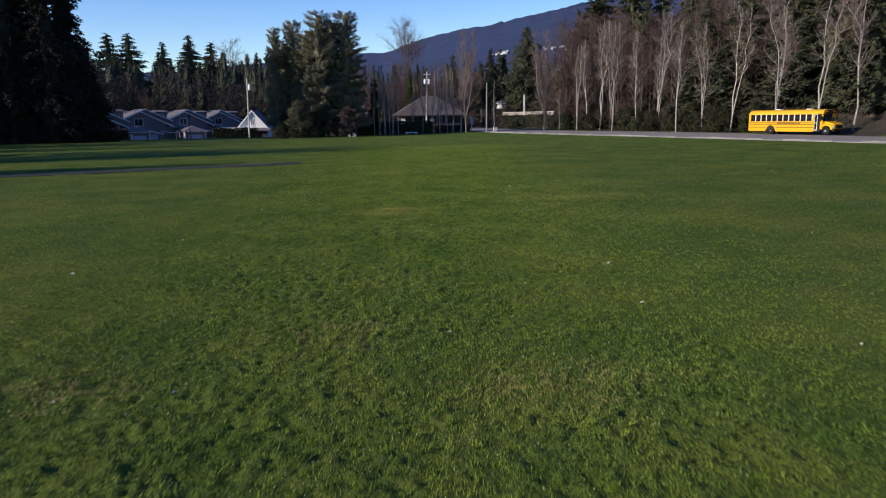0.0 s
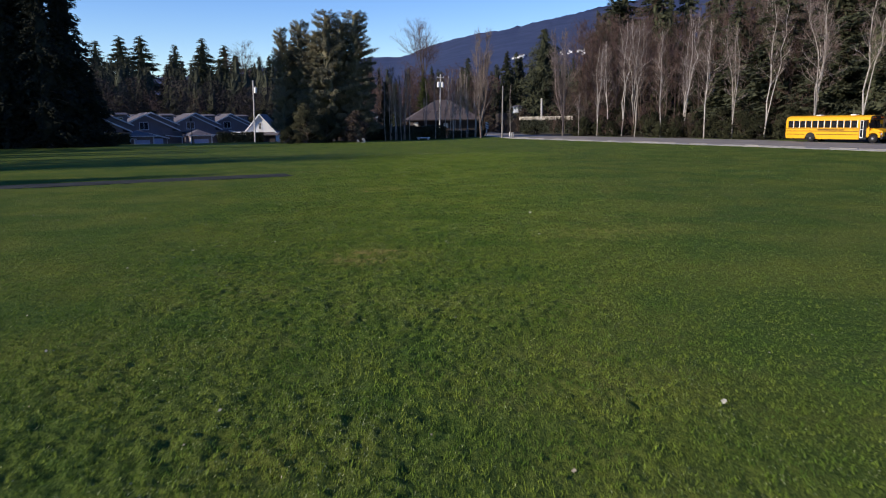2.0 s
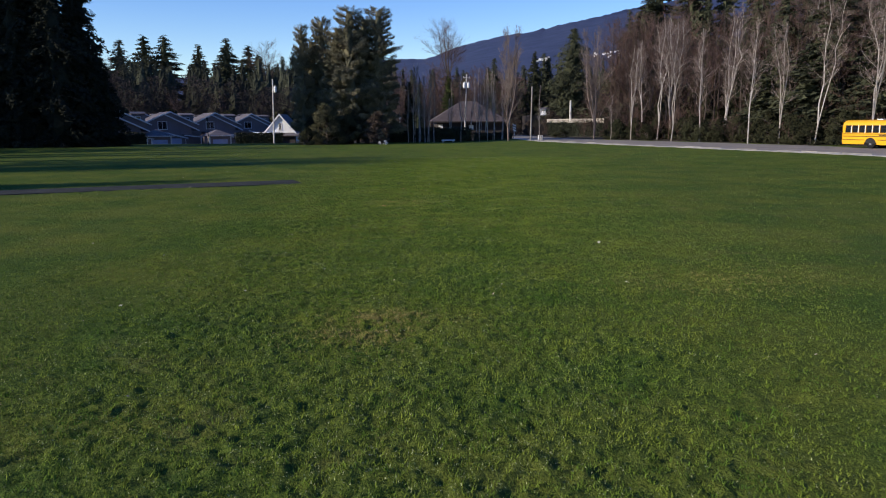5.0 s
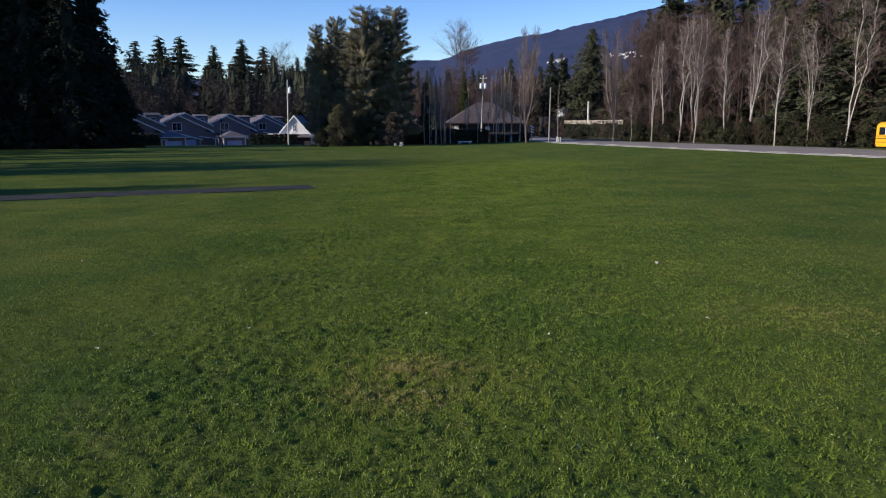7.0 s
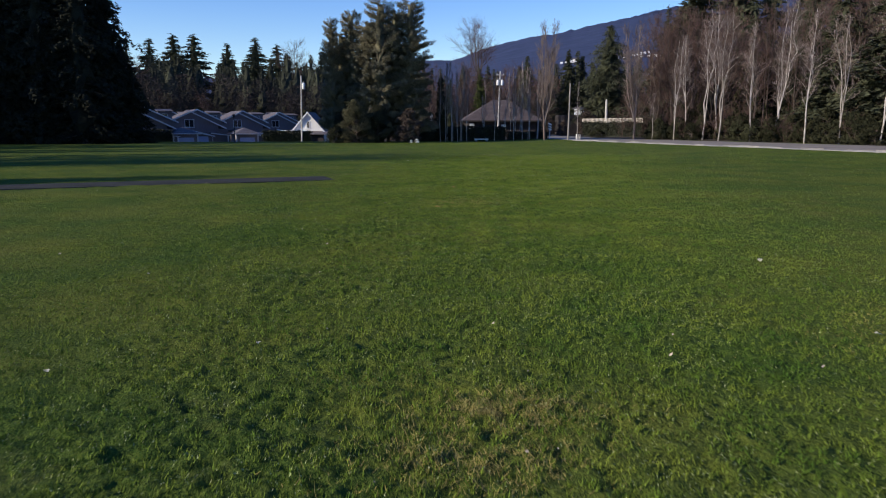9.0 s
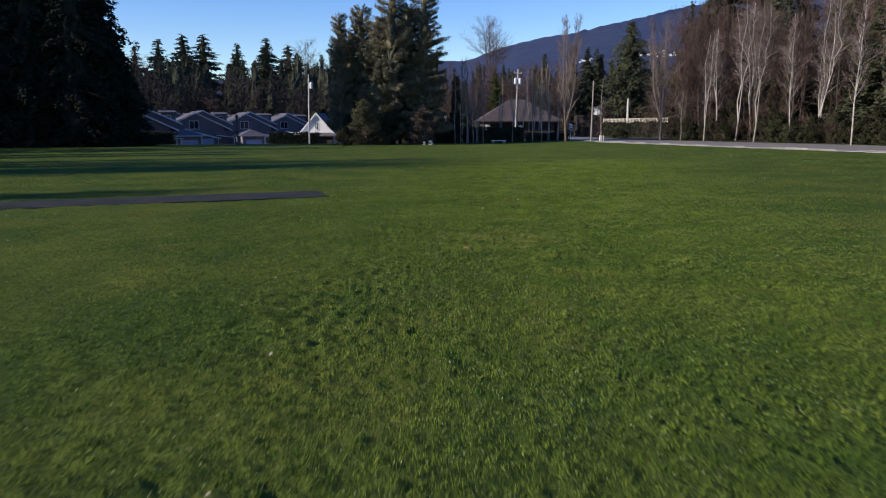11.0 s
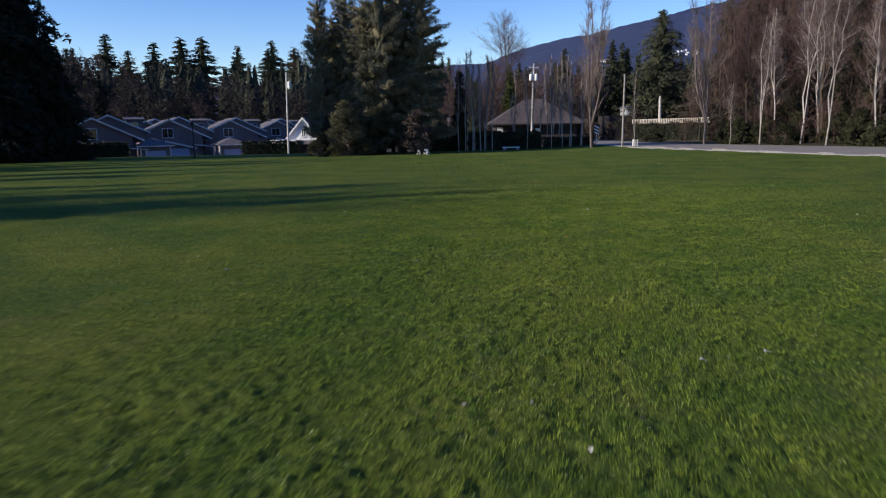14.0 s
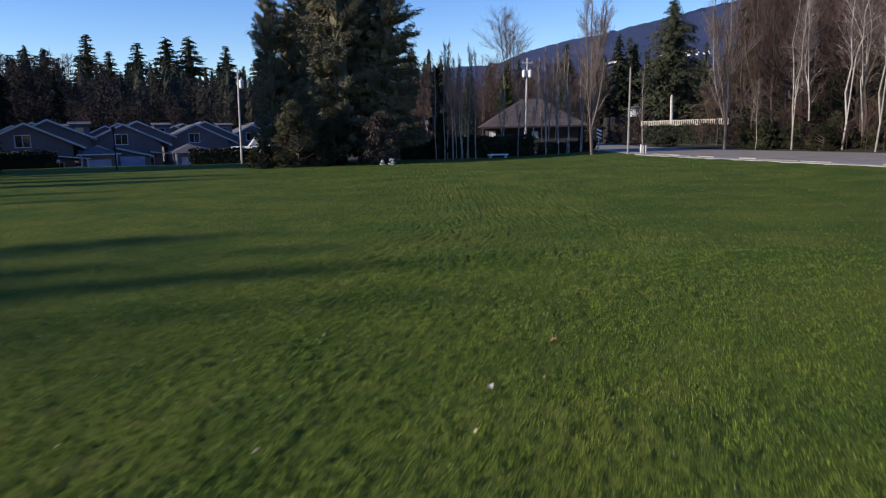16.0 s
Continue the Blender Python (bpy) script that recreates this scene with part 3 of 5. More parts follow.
def school_bus(m):
    root = thing("school_bus", "yellow school bus with black rails parked on the road", "bus", m=m)
    W = 1.22
    side = [(-W, 0.62), (-W, 2.45), (-W + 0.06, 2.68), (-W + 0.2, 2.87), (-W + 0.45, 2.98), (-0.4, 3.04), (0.4, 3.04), (W - 0.45, 2.98), (W - 0.2, 2.87), (W - 0.06, 2.68), (W, 2.45), (W, 0.62)]
    body = Geo().prism(side, "y", 0.12, 9.15)
    body.prism([(u * 0.97, 0.64 if w < 1 else w * 0.985) for u, w in side], "y", 0.0, 0.12)
    body.prism([(-W, 2.5), (W, 2.5), (W - 0.2, 2.87), (0.4, 3.03), (-0.4, 3.03), (-W + 0.2, 2.87)], "y", 9.15, 10.25)
    body.box(-W, 9.15, 0.62, -W + 0.5, 10.2, 2.5)
    body.box(-W, 9.95, 0.75, W, 10.25, 1.62)
    body.box(W - 0.05, 10.12, 1.6, W, 10.25, 2.5)
    body_ob = part("body", body, M_YELLOW, root)
    # skirt below the floor, open at the wheels
    for x0, x1 in ((W - 0.06, W), (-W, -W + 0.06)):
        for y0, y1, z in ((0.1, 2.6, 0.42), (4.0, 9.15, 0.38)):
            part("skirt", Geo().box(x0, y0, z, x1, y1, 0.63), M_YELLOW, root)
    # hood and fenders
    hood = Geo().prism([(10.2, 0.75), (10.2, 1.62), (10.6, 1.55), (11.35, 1.38), (11.52, 1.2), (11.55, 0.75)], "x", -0.85, 0.85)
    part("hood", hood, M_YELLOW, root)
    for s in (-1, 1):
        f = Geo().prism([(9.98, 0.62), (9.98, 1.28), (10.25, 1.36), (11.2, 1.2), (11.45, 1.0), (11.45, 0.62), (11.25, 0.62), (11.15, 0.95), (10.85, 1.1), (10.5, 1.1), (10.2, 0.95), (10.1, 0.62)], "x", s * 0.8, s * 1.16)
        part("fender", f, M_YELLOW, root)
        part("headlight", Geo().disc((s * 0.95, 11.47, 0.98), "y", 0.13, 0.08, 14), M_LAMP, root, "clear round headlight")
        part("turn_signal", Geo().box(s * 1.0 - 0.08, 11.3, 1.14, s * 1.0 + 0.08, 11.4, 1.22), M_AMBER, root, "amber lens")
        part("mirror", Geo().tube([(s * 0.9, 11.3, 1.3), (s * 1.25, 11.5, 1.75), (s * 1.3, 11.5, 1.85)], [0.015, 0.015, 0.015], 5).box(s * 1.3 - 0.1, 11.46, 1.8, s * 1.3 + 0.1, 11.56, 2.1, 0.03), M_BLACK, root, "black mirror on an arm")
        part("side_mirror", Geo().box(s * 1.42 - 0.1, 10.3, 1.75, s * 1.42 + 0.1, 10.38, 2.2, 0.03).tube([(s * 1.18, 10.2, 2.1), (s * 1.42, 10.34, 2.0)], [0.015, 0.015], 5), M_BLACK, root, "black mirror on an arm")
    part("grille", Geo().box(-0.6, 11.53, 0.8, 0.6, 11.6, 1.2, 0.02), M_BLACK, root, "black grille")
    part("front_bumper", Geo().box(-1.18, 11.55, 0.45, 1.18, 11.72, 0.75, 0.04), M_BLACK, root, "black steel bumper")
    part("rear_bumper", Geo().box(-1.18, -0.12, 0.45, 1.18, 0.04, 0.72, 0.04), M_BLACK, root, "black steel bumper")
    # windscreen and its posts
    part("windshield", Geo().prism([(10.22, 1.62), (10.26, 1.62), (10.14, 2.5), (10.10, 2.5)], "x", -1.1, 1.1), M_GLASS, root, "dark windscreen")
    part("windscreen_post", Geo().box(-0.03, 10.2, 1.62, 0.03, 10.27, 2.5), M_BLACK, root)
    part("roof_cap", Geo().box(-1.0, 10.2, 2.52, 1.0, 10.4, 2.95, 0.08), M_BLACK, root, "black light board over the windscreen")
    for x in (-0.85, -0.55, 0.55, 0.85):
        part("warning_lamp", Geo().disc((x, 10.42, 2.76), "y", 0.09, 0.05, 12), M_AMBER, root, "amber warning lamp")
    # windows
    pane_mesh = None
    for s in (-1, 1):
        n = 11 if s > 0 else 12
        pitch = 0.785
        for k in range(n):
            y0 = 0.30 + k * pitch
            g = Geo().box(-0.012, 0.05, 1.66, 0.012, 0.70, 2.46)
            w = part("window", g if pane_mesh is None else pane_mesh, M_GLASS, root)
            pane_mesh = w.data
            w.location = (s * (W + 0.004), y0, 0)
            bar = part("window_rail", Geo().box(-0.015, 0.05, 2.06, 0.015, 0.70, 2.10), M_BLACK, w)
            bar.location = (s * 0.008, 0, 0)
            post = part("window_post", Geo().box(-0.02, -0.035, 1.64, 0.02, 0.035, 2.48), M_WHITE, w, "pale window post")
            post.location = (s * 0.006, 0.745, 0)
    for s in (-1, 1):
        for z0, z1 in ((1.50, 1.56), (1.24, 1.31), (0.86, 0.92)):
            pieces = ((0.1, 9.1),) if z0 > 1 else ((0.1, 2.6), (4.1, 9.1))
            for y0, y1 in pieces:
                part("rub_rail", Geo().box(min(s * W, s * (W + 0.025)), y0, z0, max(s * W, s * (W + 0.025)), y1, z1), M_BLACK, root, "black rub rail")
        part("lettering_bar", Geo().box(min(s * W, s * (W + 0.006)), 4.2, 1.36, max(s * W, s * (W + 0.006)), 7.4, 1.46), M_BLACK, root)
    # folding entrance door
    for y0 in (9.2, 9.58):
        leaf = part("door_leaf", Geo().box(W - 0.05, y0, 0.55, W - 0.01, y0 + 0.36, 2.45), M_BLACK if y0 > 9.3 else M_WHITE, root, "folding door leaf with tall panes")
        part("door_pane", Geo().box(W - 0.012, y0 + 0.05, 0.65, W + 0.004, y0 + 0.31, 1.42), M_GLASS, leaf)
        part("door_pane", Geo().box(W - 0.012, y0 + 0.05, 1.48, W + 0.004, y0 + 0.31, 2.40), M_GLASS, leaf)
    part("step_well", Geo().box(W - 0.5, 9.2, 0.40, W - 0.06, 9.95, 0.56), M_BLACK, root)
    # wheels
    for y, dual in ((3.3, True), (10.66, False)):
        for s in (-1, 1):
            wheel = part("wheel", Geo().disc((0, 0, 0), "x", 0.50, 0.28 if not dual else 0.5, 24), M_RUBBER, root, "black rubber tyre")
            wheel.location = (s * (0.98 if not dual else 0.88), y, 0.50)
            rim = part("rim", Geo().disc((0, 0, 0), "x", 0.28, 0.06, 18), M_BLACK, wheel, "dark steel rim")
            rim.location = (s * (0.15 if not dual else 0.24), 0, 0)
            hub = Geo().disc((0, 0, 0), "x", 0.11, 0.08, 12)
            h = part("hub", hub, M_STEEL, wheel)
            h.location = (s * (0.18 if not dual else 0.27), 0, 0)
        for s in (-1, 1):
            arch = [(y + 0.62 * math.cos(a), 0.52 + 0.62 * math.sin(a)) for a in np.linspace(0, math.pi, 12)]
            if dual:
                part("wheel_arch", Geo().prism(arch, "x", s * 1.0, s * (W + 0.008)), M_BLACK, root, "dark wheel arch")
    part("chassis", Geo().box(-0.6, 0.3, 0.42, 0.6, 11.3, 0.7).box(0.3, 5.0, 0.32, 1.1, 6.5, 0.62), M_BLACK, root, "dark frame rails and tank")
    for y in (3.2, 7.4):
        part("roof_hatch", Geo().box(-0.32, y, 3.02, 0.32, y + 0.65, 3.13, 0.03), M_WHITE, root, "white roof hatch")
    for x in (-0.8, 0.8):
        part("tail_lamp", Geo().disc((x, -0.02, 1.1), "y", 0.11, 0.06, 12), M_AMBER, root)
    part("rear_window", Geo().box(-0.5, -0.012, 1.7, 0.5, 0.01, 2.4), M_GLASS, root)
    return root


BUS_TURN = 197.5
bus_side = Vector((math.cos(radians(BUS_TURN)), math.sin(radians(BUS_TURN)), 0))
bus_at = Vector((57.0, 81.0, 0.06)) - 1.22 * bus_side
school_bus(pose(*bus_at, 0, 0, BUS_TURN))

# ---- poles ----


def utility_pole(label, x, y, z0, h, r, cans=0, arm=True, lean=(0, 0), wood=None):
    root = thing("utility_pole", label, "utility pole", "utility poles", m=pose(x, y, z0, lean[0], lean[1], 0))
    part("shaft", Geo().tube([(0, 0, -0.6), (0, 0, h * 0.5), (0, 0, h)], [r, r * 0.85, r * 0.68], 10), wood or M_POLE, root)
    for k in range(cans):
        s = -1 if k else 1
        can = part("transformer", Geo().tube([(s * 0.42, -0.1, h * 0.80), (s * 0.42, -0.1, h * 0.80 + 0.1), (s * 0.42, -0.1, h * 0.80 + 0.95), (s * 0.42, -0.1, h * 0.80 + 1.05)], [0.2, 0.27, 0.27, 0.15], 14), M_WHITE, root, "pale grey transformer can")
        part("bracket", Geo().box(min(0, s * 0.3), -0.14, h * 0.80 + 0.4, max(0, s * 0.3), -0.06, h * 0.80 + 0.5), M_STEEL, can)
        part("bushing", Geo().tube([(s * 0.42, -0.1, h * 0.80 + 1.03), (s * 0.42, -0.1, h * 0.80 + 1.3)], [0.05, 0.03], 8), M_STEEL, can)
    if arm:
        part("crossarm", Geo().box(-0.75, -0.16, h * 0.945, 0.75, -0.04, h * 0.945 + 0.12), M_POLE, root)
        for x1 in (-0.65, 0.0, 0.65):
            part("insulator", Geo().tube([(x1, -0.1, h * 0.945 + 0.1), (x1, -0.1, h * 0.945 + 0.22), (x1, -0.1, h * 0.945 + 0.36)], [0.03, 0.08, 0.03], 8), M_STEEL, root)
    return root


utility_pole("weathered pale wooden pole with one transformer", -11.4, 137.0, -0.6, 11.4, 0.14, 1, False, (0, 1.2))
utility_pole("pale wooden pole with two transformer cans", 25.3, 149.6, -0.5, 13.2, 0.18, 2, True, (0, 1.6))
utility_pole("plain grey wooden pole at the bend of the road", 32.9, 126.0, -0.1, 9.2, 0.14, 0, False, (0, 0.6), M_POLE_GREY)

# ---- houses ----


def roof_slab(g, poly_a, poly_b):
    """A thick sloping sheet between two edges given as point pairs."""
    a0, a1 = poly_a
    b0, b1 = poly_b
    t = 0.16
    top = [a0, a1, b1, b0]
    return g.add(top + [(x, y, z - t) for x, y, z in top], [(0, 1, 2, 3), (7, 6, 5, 4), (0, 4, 5, 1), (1, 5, 6, 2), (2, 6, 7, 3), (3, 7, 4, 0)])


def board(g, p, q, h=0.26, t=0.06):
    """A fascia board between two points, hanging h down."""
    (x0, y0, z0), (x1, y1, z1) = p, q
    return g.add([(x0, y0 - t, z0 + 0.03), (x1, y1 - t, z1 + 0.03), (x1, y1 - t, z1 - h), (x0, y0 - t, z0 - h), (x0, y0, z0 + 0.03), (x1, y1, z1 + 0.03), (x1, y1, z1 - h), (x0, y0, z0 - h)],
                 [(0, 1, 2, 3), (7, 6, 5, 4), (0, 4, 5, 1), (1, 5, 6, 2), (2, 6, 7, 3), (3, 7, 4, 0)])


def house_window(parent, x0, x1, z0, z1, y, trim=None):
    frame_ob = part("window", Geo().box(x0 - 0.12, y - 0.07, z0 - 0.12, x0, y, z1 + 0.12).box(x1, y - 0.07, z0 - 0.12, x1 + 0.12, y, z1 + 0.12).box(x0, y - 0.07, z1, x1, y, z1 + 0.12).box(x0 - 0.16, y - 0.12, z0 - 0.14, x1 + 0.16, y, z0), trim or M_WHITE, parent, "white window frame")
    part("pane", Geo().box(x0, y - 0.03, z0, x1, y - 0.004, z1), M_GLASS, frame_ob)
    part("mullion", Geo().box((x0 + x1) / 2 - 0.04, y - 0.06, z0, (x0 + x1) / 2 + 0.04, y - 0.03, z1), trim or M_WHITE, frame_ob)
    return frame_ob


def siding(parent, poly, y0, y1, step=0.30):
    """Clapboard courses on a gable front: thin boards up to the roof line."""
    g = Geo()
    xs = [p[0] for p in poly]
    z = min(p[1] for p in poly)
    top = max(p[1] for p in poly)
    while z < top - 0.25:
        cross = []
        for (xa, za), (xb, zb) in zip(poly, poly[1:] + poly[:1]):
            if (za - z - step * 0.9) * (zb - z - step * 0.9) < 0:
                cross.append(xa + (xb - xa) * (z + step * 0.9 - za) / (zb - za))
        if len(cross) >= 2:
            g.box(min(cross), y0 - 0.03, z, max(cross), y0 - 0.002, z + step * 0.85)
        z += step
    part("siding", g, M_SIDING, parent)


def townhouse(m, label):
    root = thing("townhouse", label, "house", "row of townhouses", m=m)
    front = [(-5, -1), (5.6, -1), (5.6, 4.05), (0, 6.75), (-5, 4.4)]
    part("wall", Geo().prism(front, "y", 0, 9), M_SIDING, root)
    siding(root, [(-5, 2.0), (5.6, 2.0), (5.6, 3.9), (0, 6.6), (-5, 4.25)], 0, 0)
    roof = Geo()
    roof_slab(roof, ((0, -0.5, 6.95), (0, 9.3, 6.95)), ((-5.6, -0.5, 4.3), (-5.6, 9.3, 4.3)))
    roof_slab(roof, ((0, -0.5, 6.95), (0, 9.3, 6.95)), ((7.2, -0.5, 3.45), (7.2, 9.3, 3.45)))
    r = part("roof", roof, M_ROOF, root, "grey shingle roof")
    trim = Geo()
    board(trim, (0, -0.5, 6.95), (-5.6, -0.5, 4.3))
    board(trim, (0, -0.5, 6.95), (7.2, -0.5, 3.45))
    part("bargeboard", trim, M_TRIM, r, "white bargeboard")
    # taller gable behind
    part("rear_wall", Geo().prism([(-3, 3), (8, 3), (8, 4.9), (2.6, 7.35), (-3, 4.8)], "y", 6, 16), M_SIDING, root)
    back = Geo()
    roof_slab(back, ((2.6, 5.5, 7.55), (2.6, 16.3, 7.55)), ((-3.4, 5.5, 4.7), (-3.4, 16.3, 4.7)))
    roof_slab(back, ((2.6, 5.5, 7.55), (2.6, 16.3, 7.55)), ((8.8, 5.5, 4.7), (8.8, 16.3, 4.7)))
    rb = part("rear_roof", back, M_ROOF, root, "grey shingle roof")
    trim = Geo()
    board(trim, (2.6, 5.5, 7.55), (8.8, 5.5, 4.7))
    board(trim, (2.6, 5.5, 7.55), (-3.4, 5.5, 4.7))
    part("bargeboard", trim, M_TRIM, rb, "white bargeboard")
    house_window(root, -1.2, 0.5, 3.7, 5.2, 0, M_TRIM)
    house_window(root, 3.2, 4.2, 0.2, 1.4, 0, M_TRIM)
    # gabled garage beside it
    part("porch_wall", Geo().prism([(-2.2, -1), (3.4, -1), (3.4, 1.75), (-1.4, 3.0), (-2.2, 2.8)], "y", -3.4, 0), M_SIDING, root)
    pr = Geo()
    roof_slab(pr, ((-1.4, -3.9, 3.2), (-1.4, 0, 3.2)), ((3.9, -3.9, 1.85), (3.9, 0, 1.85)))
    roof_slab(pr, ((-1.4, -3.9, 3.2), (-1.4, 0, 3.2)), ((-2.6, -3.9, 2.9), (-2.6, 0, 2.9)))
    p = part("porch_roof", pr, M_ROOF, root, "grey shingle roof")
    trim = Geo()
    board(trim, (-1.4, -3.9, 3.2), (3.9, -3.9, 1.85))
    part("bargeboard", trim, M_TRIM, p, "white bargeboard")
    d = part("garage_door", Geo().box(-1.0, -3.48, -0.9, 2.6, -3.4, 1.75), M_GARAGE, root, "pale blue panelled garage door")
    for z in (-0.2, 0.48, 1.15, 1.7):
        part("panel", Geo().box(-0.9, -3.51, z - 0.5, 2.5, -3.48, z), M_GARAGE, d)
    # low eaves beside the entrance, on one post
    part("entrance_roof", Geo().prism([(3.6, 2.35), (7.6, 1.9), (7.6, 2.05), (3.6, 2.55)], "y", -1.6, 0.0), M_ROOF, root, "low grey shingle eave")
    part("eave_board", Geo().prism([(3.6, 2.28), (7.6, 1.82), (7.6, 1.98), (3.6, 2.44)], "y", -1.68, -1.6), M_TRIM, root, "pale eave board")
    part("post", Geo().box(7.1, -1.55, -1, 7.3, -1.35, 1.9), M_TRIM, root, "pale porch post")
    # shed dormer on the rear roof
    dormer = part("dormer", Geo().box(5.4, 7.5, 5.0, 8.0, 9.5, 6.7), M_SIDING, root)
    part("dormer_roof", Geo().prism([(7.1, 6.7), (9.8, 7.1), (9.8, 7.25), (7.1, 6.85)], "x", 5.1, 8.3), M_ROOF, dormer)
    part("dormer_window", Geo().box(6.1, 7.42, 5.5, 7.2, 7.5, 6.3), M_TRIM, dormer, "pale window frame")
    part("dormer_pane", Geo().box(6.2, 7.40, 5.6, 7.1, 7.42, 6.2), M_GLASS, dormer)
    return root


HOUSE_TURN = 26.0
base = townhouse(pose(-42.8, 147.5, -1.6, 0, 0, HOUSE_TURN), "blue-grey two-storey townhouse with white trim, in shade")
for x, y in ((-37.4, 166.0), (-30.2, 180.0), (-23.8, 196.0)):
    copy_thing(base, pose(x, y, -1.6, 0, 0, HOUSE_TURN))
for x, y in ((-56.0, 168.0), (-49.0, 186.0), (-42.0, 203.0)):
    copy_thing(base, pose(x, y, -1.4, 0, 0, HOUSE_TURN))


def hip_garage(m):
    root = thing("garage", "small blue-grey garage with a hipped shingle roof and pale blue door", "garage", "garages", m=m)
    part("wall", Geo().box(-2.2, -2.2, -1, 2.2, 2.4, 2.5), M_SIDING, root)
    r = part("roof", Geo().add([(-2.75, -2.75, 2.48), (2.75, -2.75, 2.48), (2.75, 2.9, 2.48), (-2.75, 2.9, 2.48), (0, -0.3, 3.72), (0, 0.5, 3.72)], [(0, 1, 4), (1, 2, 5, 4), (2, 3, 5), (3, 0, 4, 5), (3, 2, 1, 0)]), M_ROOF, root, "grey hipped shingle roof")
    part("gutter", Geo().box(-2.8, -2.84, 2.34, 2.8, -2.74, 2.5).box(2.74, -2.74, 2.34, 2.84, 2.9, 2.5), M_TRIM, r, "pale gutter")
    d = part("garage_door", Geo().box(-1.5, -2.27, -0.9, 1.5, -2.2, 1.7), M_GARAGE, root, "pale blue panelled garage door")
    for z in (-0.2, 0.46, 1.1, 1.65):
        part("panel", Geo().box(-1.42, -2.3, z - 0.5, 1.42, -2.27, z), M_GARAGE, d)
    for x in (-2.2, 2.2):
        part("corner_post", Geo().box(x - 0.12, -2.34, -1, x + 0.12, -2.1, 2.34), M_TRIM, root, "pale corner post")
    return root


garage = hip_garage(pose(-35.5, 152.3, -1.6, 0, 0, HOUSE_TURN))
copy_thing(garage, pose(-25.8, 162.0, -1.75, 0, 0, HOUSE_TURN))


def white_house(m):
    root = thing("white_gabled_house", "small white gabled house in full sun", "house", m=m)
    front = [(-2.9, -1), (2.9, -1), (2.9, 3.0), (0, 6.3), (-2.9, 3.0)]
    part("wall", Geo().prism(front, "y", 0, 8), M_WHITE, root)
    roof = Geo()
    for s in (-1, 1):
        roof_slab(roof, ((0, -0.4, 6.6), (0, 8.4, 6.6)), ((s * 3.5, -0.4, 2.6), (s * 3.5, 8.4, 2.6)))
    r = part("roof", roof, M_ROOF, root, "grey shingle roof")
    trim = Geo()
    for s in (-1, 1):
        board(trim, (0, -0.4, 6.6), (s * 3.5, -0.4, 2.6), 0.35)
    part("bargeboard", trim, M_WHITE, r, "white bargeboard")
    house_window(root, -0.25, 0.25, 3.4, 4.7, 0)
    part("balcony", Geo().box(-5.2, -2.0, 1.7, -0.6, 0.3, 2.9, 0.05), M_WHITE, root, "white balcony parapet")
    part("balcony_base", Geo().box(-5.0, -1.6, -1, -0.9, 0.2, 1.7), M_DARKWALL, root)
    part("lean_to_roof", Geo().prism([(-1.6, 2.3), (0.1, 2.8), (0.1, 2.6), (-1.6, 2.1)], "x", -0.6, 4.0), M_ROOF, root)
    part("ground_floor", Geo().box(-2.8, -0.9, -1, 3.2, -0.02, 2.1), M_DARKWALL, root)
    return root


white_house(pose(-12.2, 157.2, -1.5, 0, 0, -6))


def dark_hall(m):
    root = thing("low_hall", "dark low building with a broad brown-grey hipped roof", "building", m=m)
    part("wall", Geo().box(-5.5, 0, -0.5, 9.5, 12, 4.3), M_DARKWALL, root)
    part("roof", Geo().add([(-7.0, -1.5, 4.1), (11.0, -1.5, 4.1), (11.0, 13.5, 4.1), (-7.0, 13.5, 4.1), (0.5, 6, 8.8), (4.0, 6, 8.8)], [(0, 1, 5, 4), (1, 2, 5), (2, 3, 4, 5), (3, 0, 4), (3, 2, 1, 0)]), M_ROOF_BROWN, root, "brown-grey shingle roof")
    part("fascia", Geo().box(-7.0, -1.56, 3.85, 11.0, -1.5, 4.12), M_DARKWALL, root)
    for x0, x1, z0, z1 in ((-5.2, -4.4, 2.1, 3.4), (1.9, 2.7, 2.3, 3.1)):
        w = house_window(root, x0, x1, z0, z1, 0)
        # White sheet that paints a bright reflection into the window.
        part("blind", Geo().box(x0 + 0.05, -0.045, z0 + 0.05, x1 - 0.05, -0.032, z1 - 0.05), M_WHITE, w, "white sheet painted as the bright reflection in the pane")
    return root


dark_hall(pose(27.5, 168.0, -0.6, 0, 0, -3))

# ---- hedges ----
HEDGES = 0


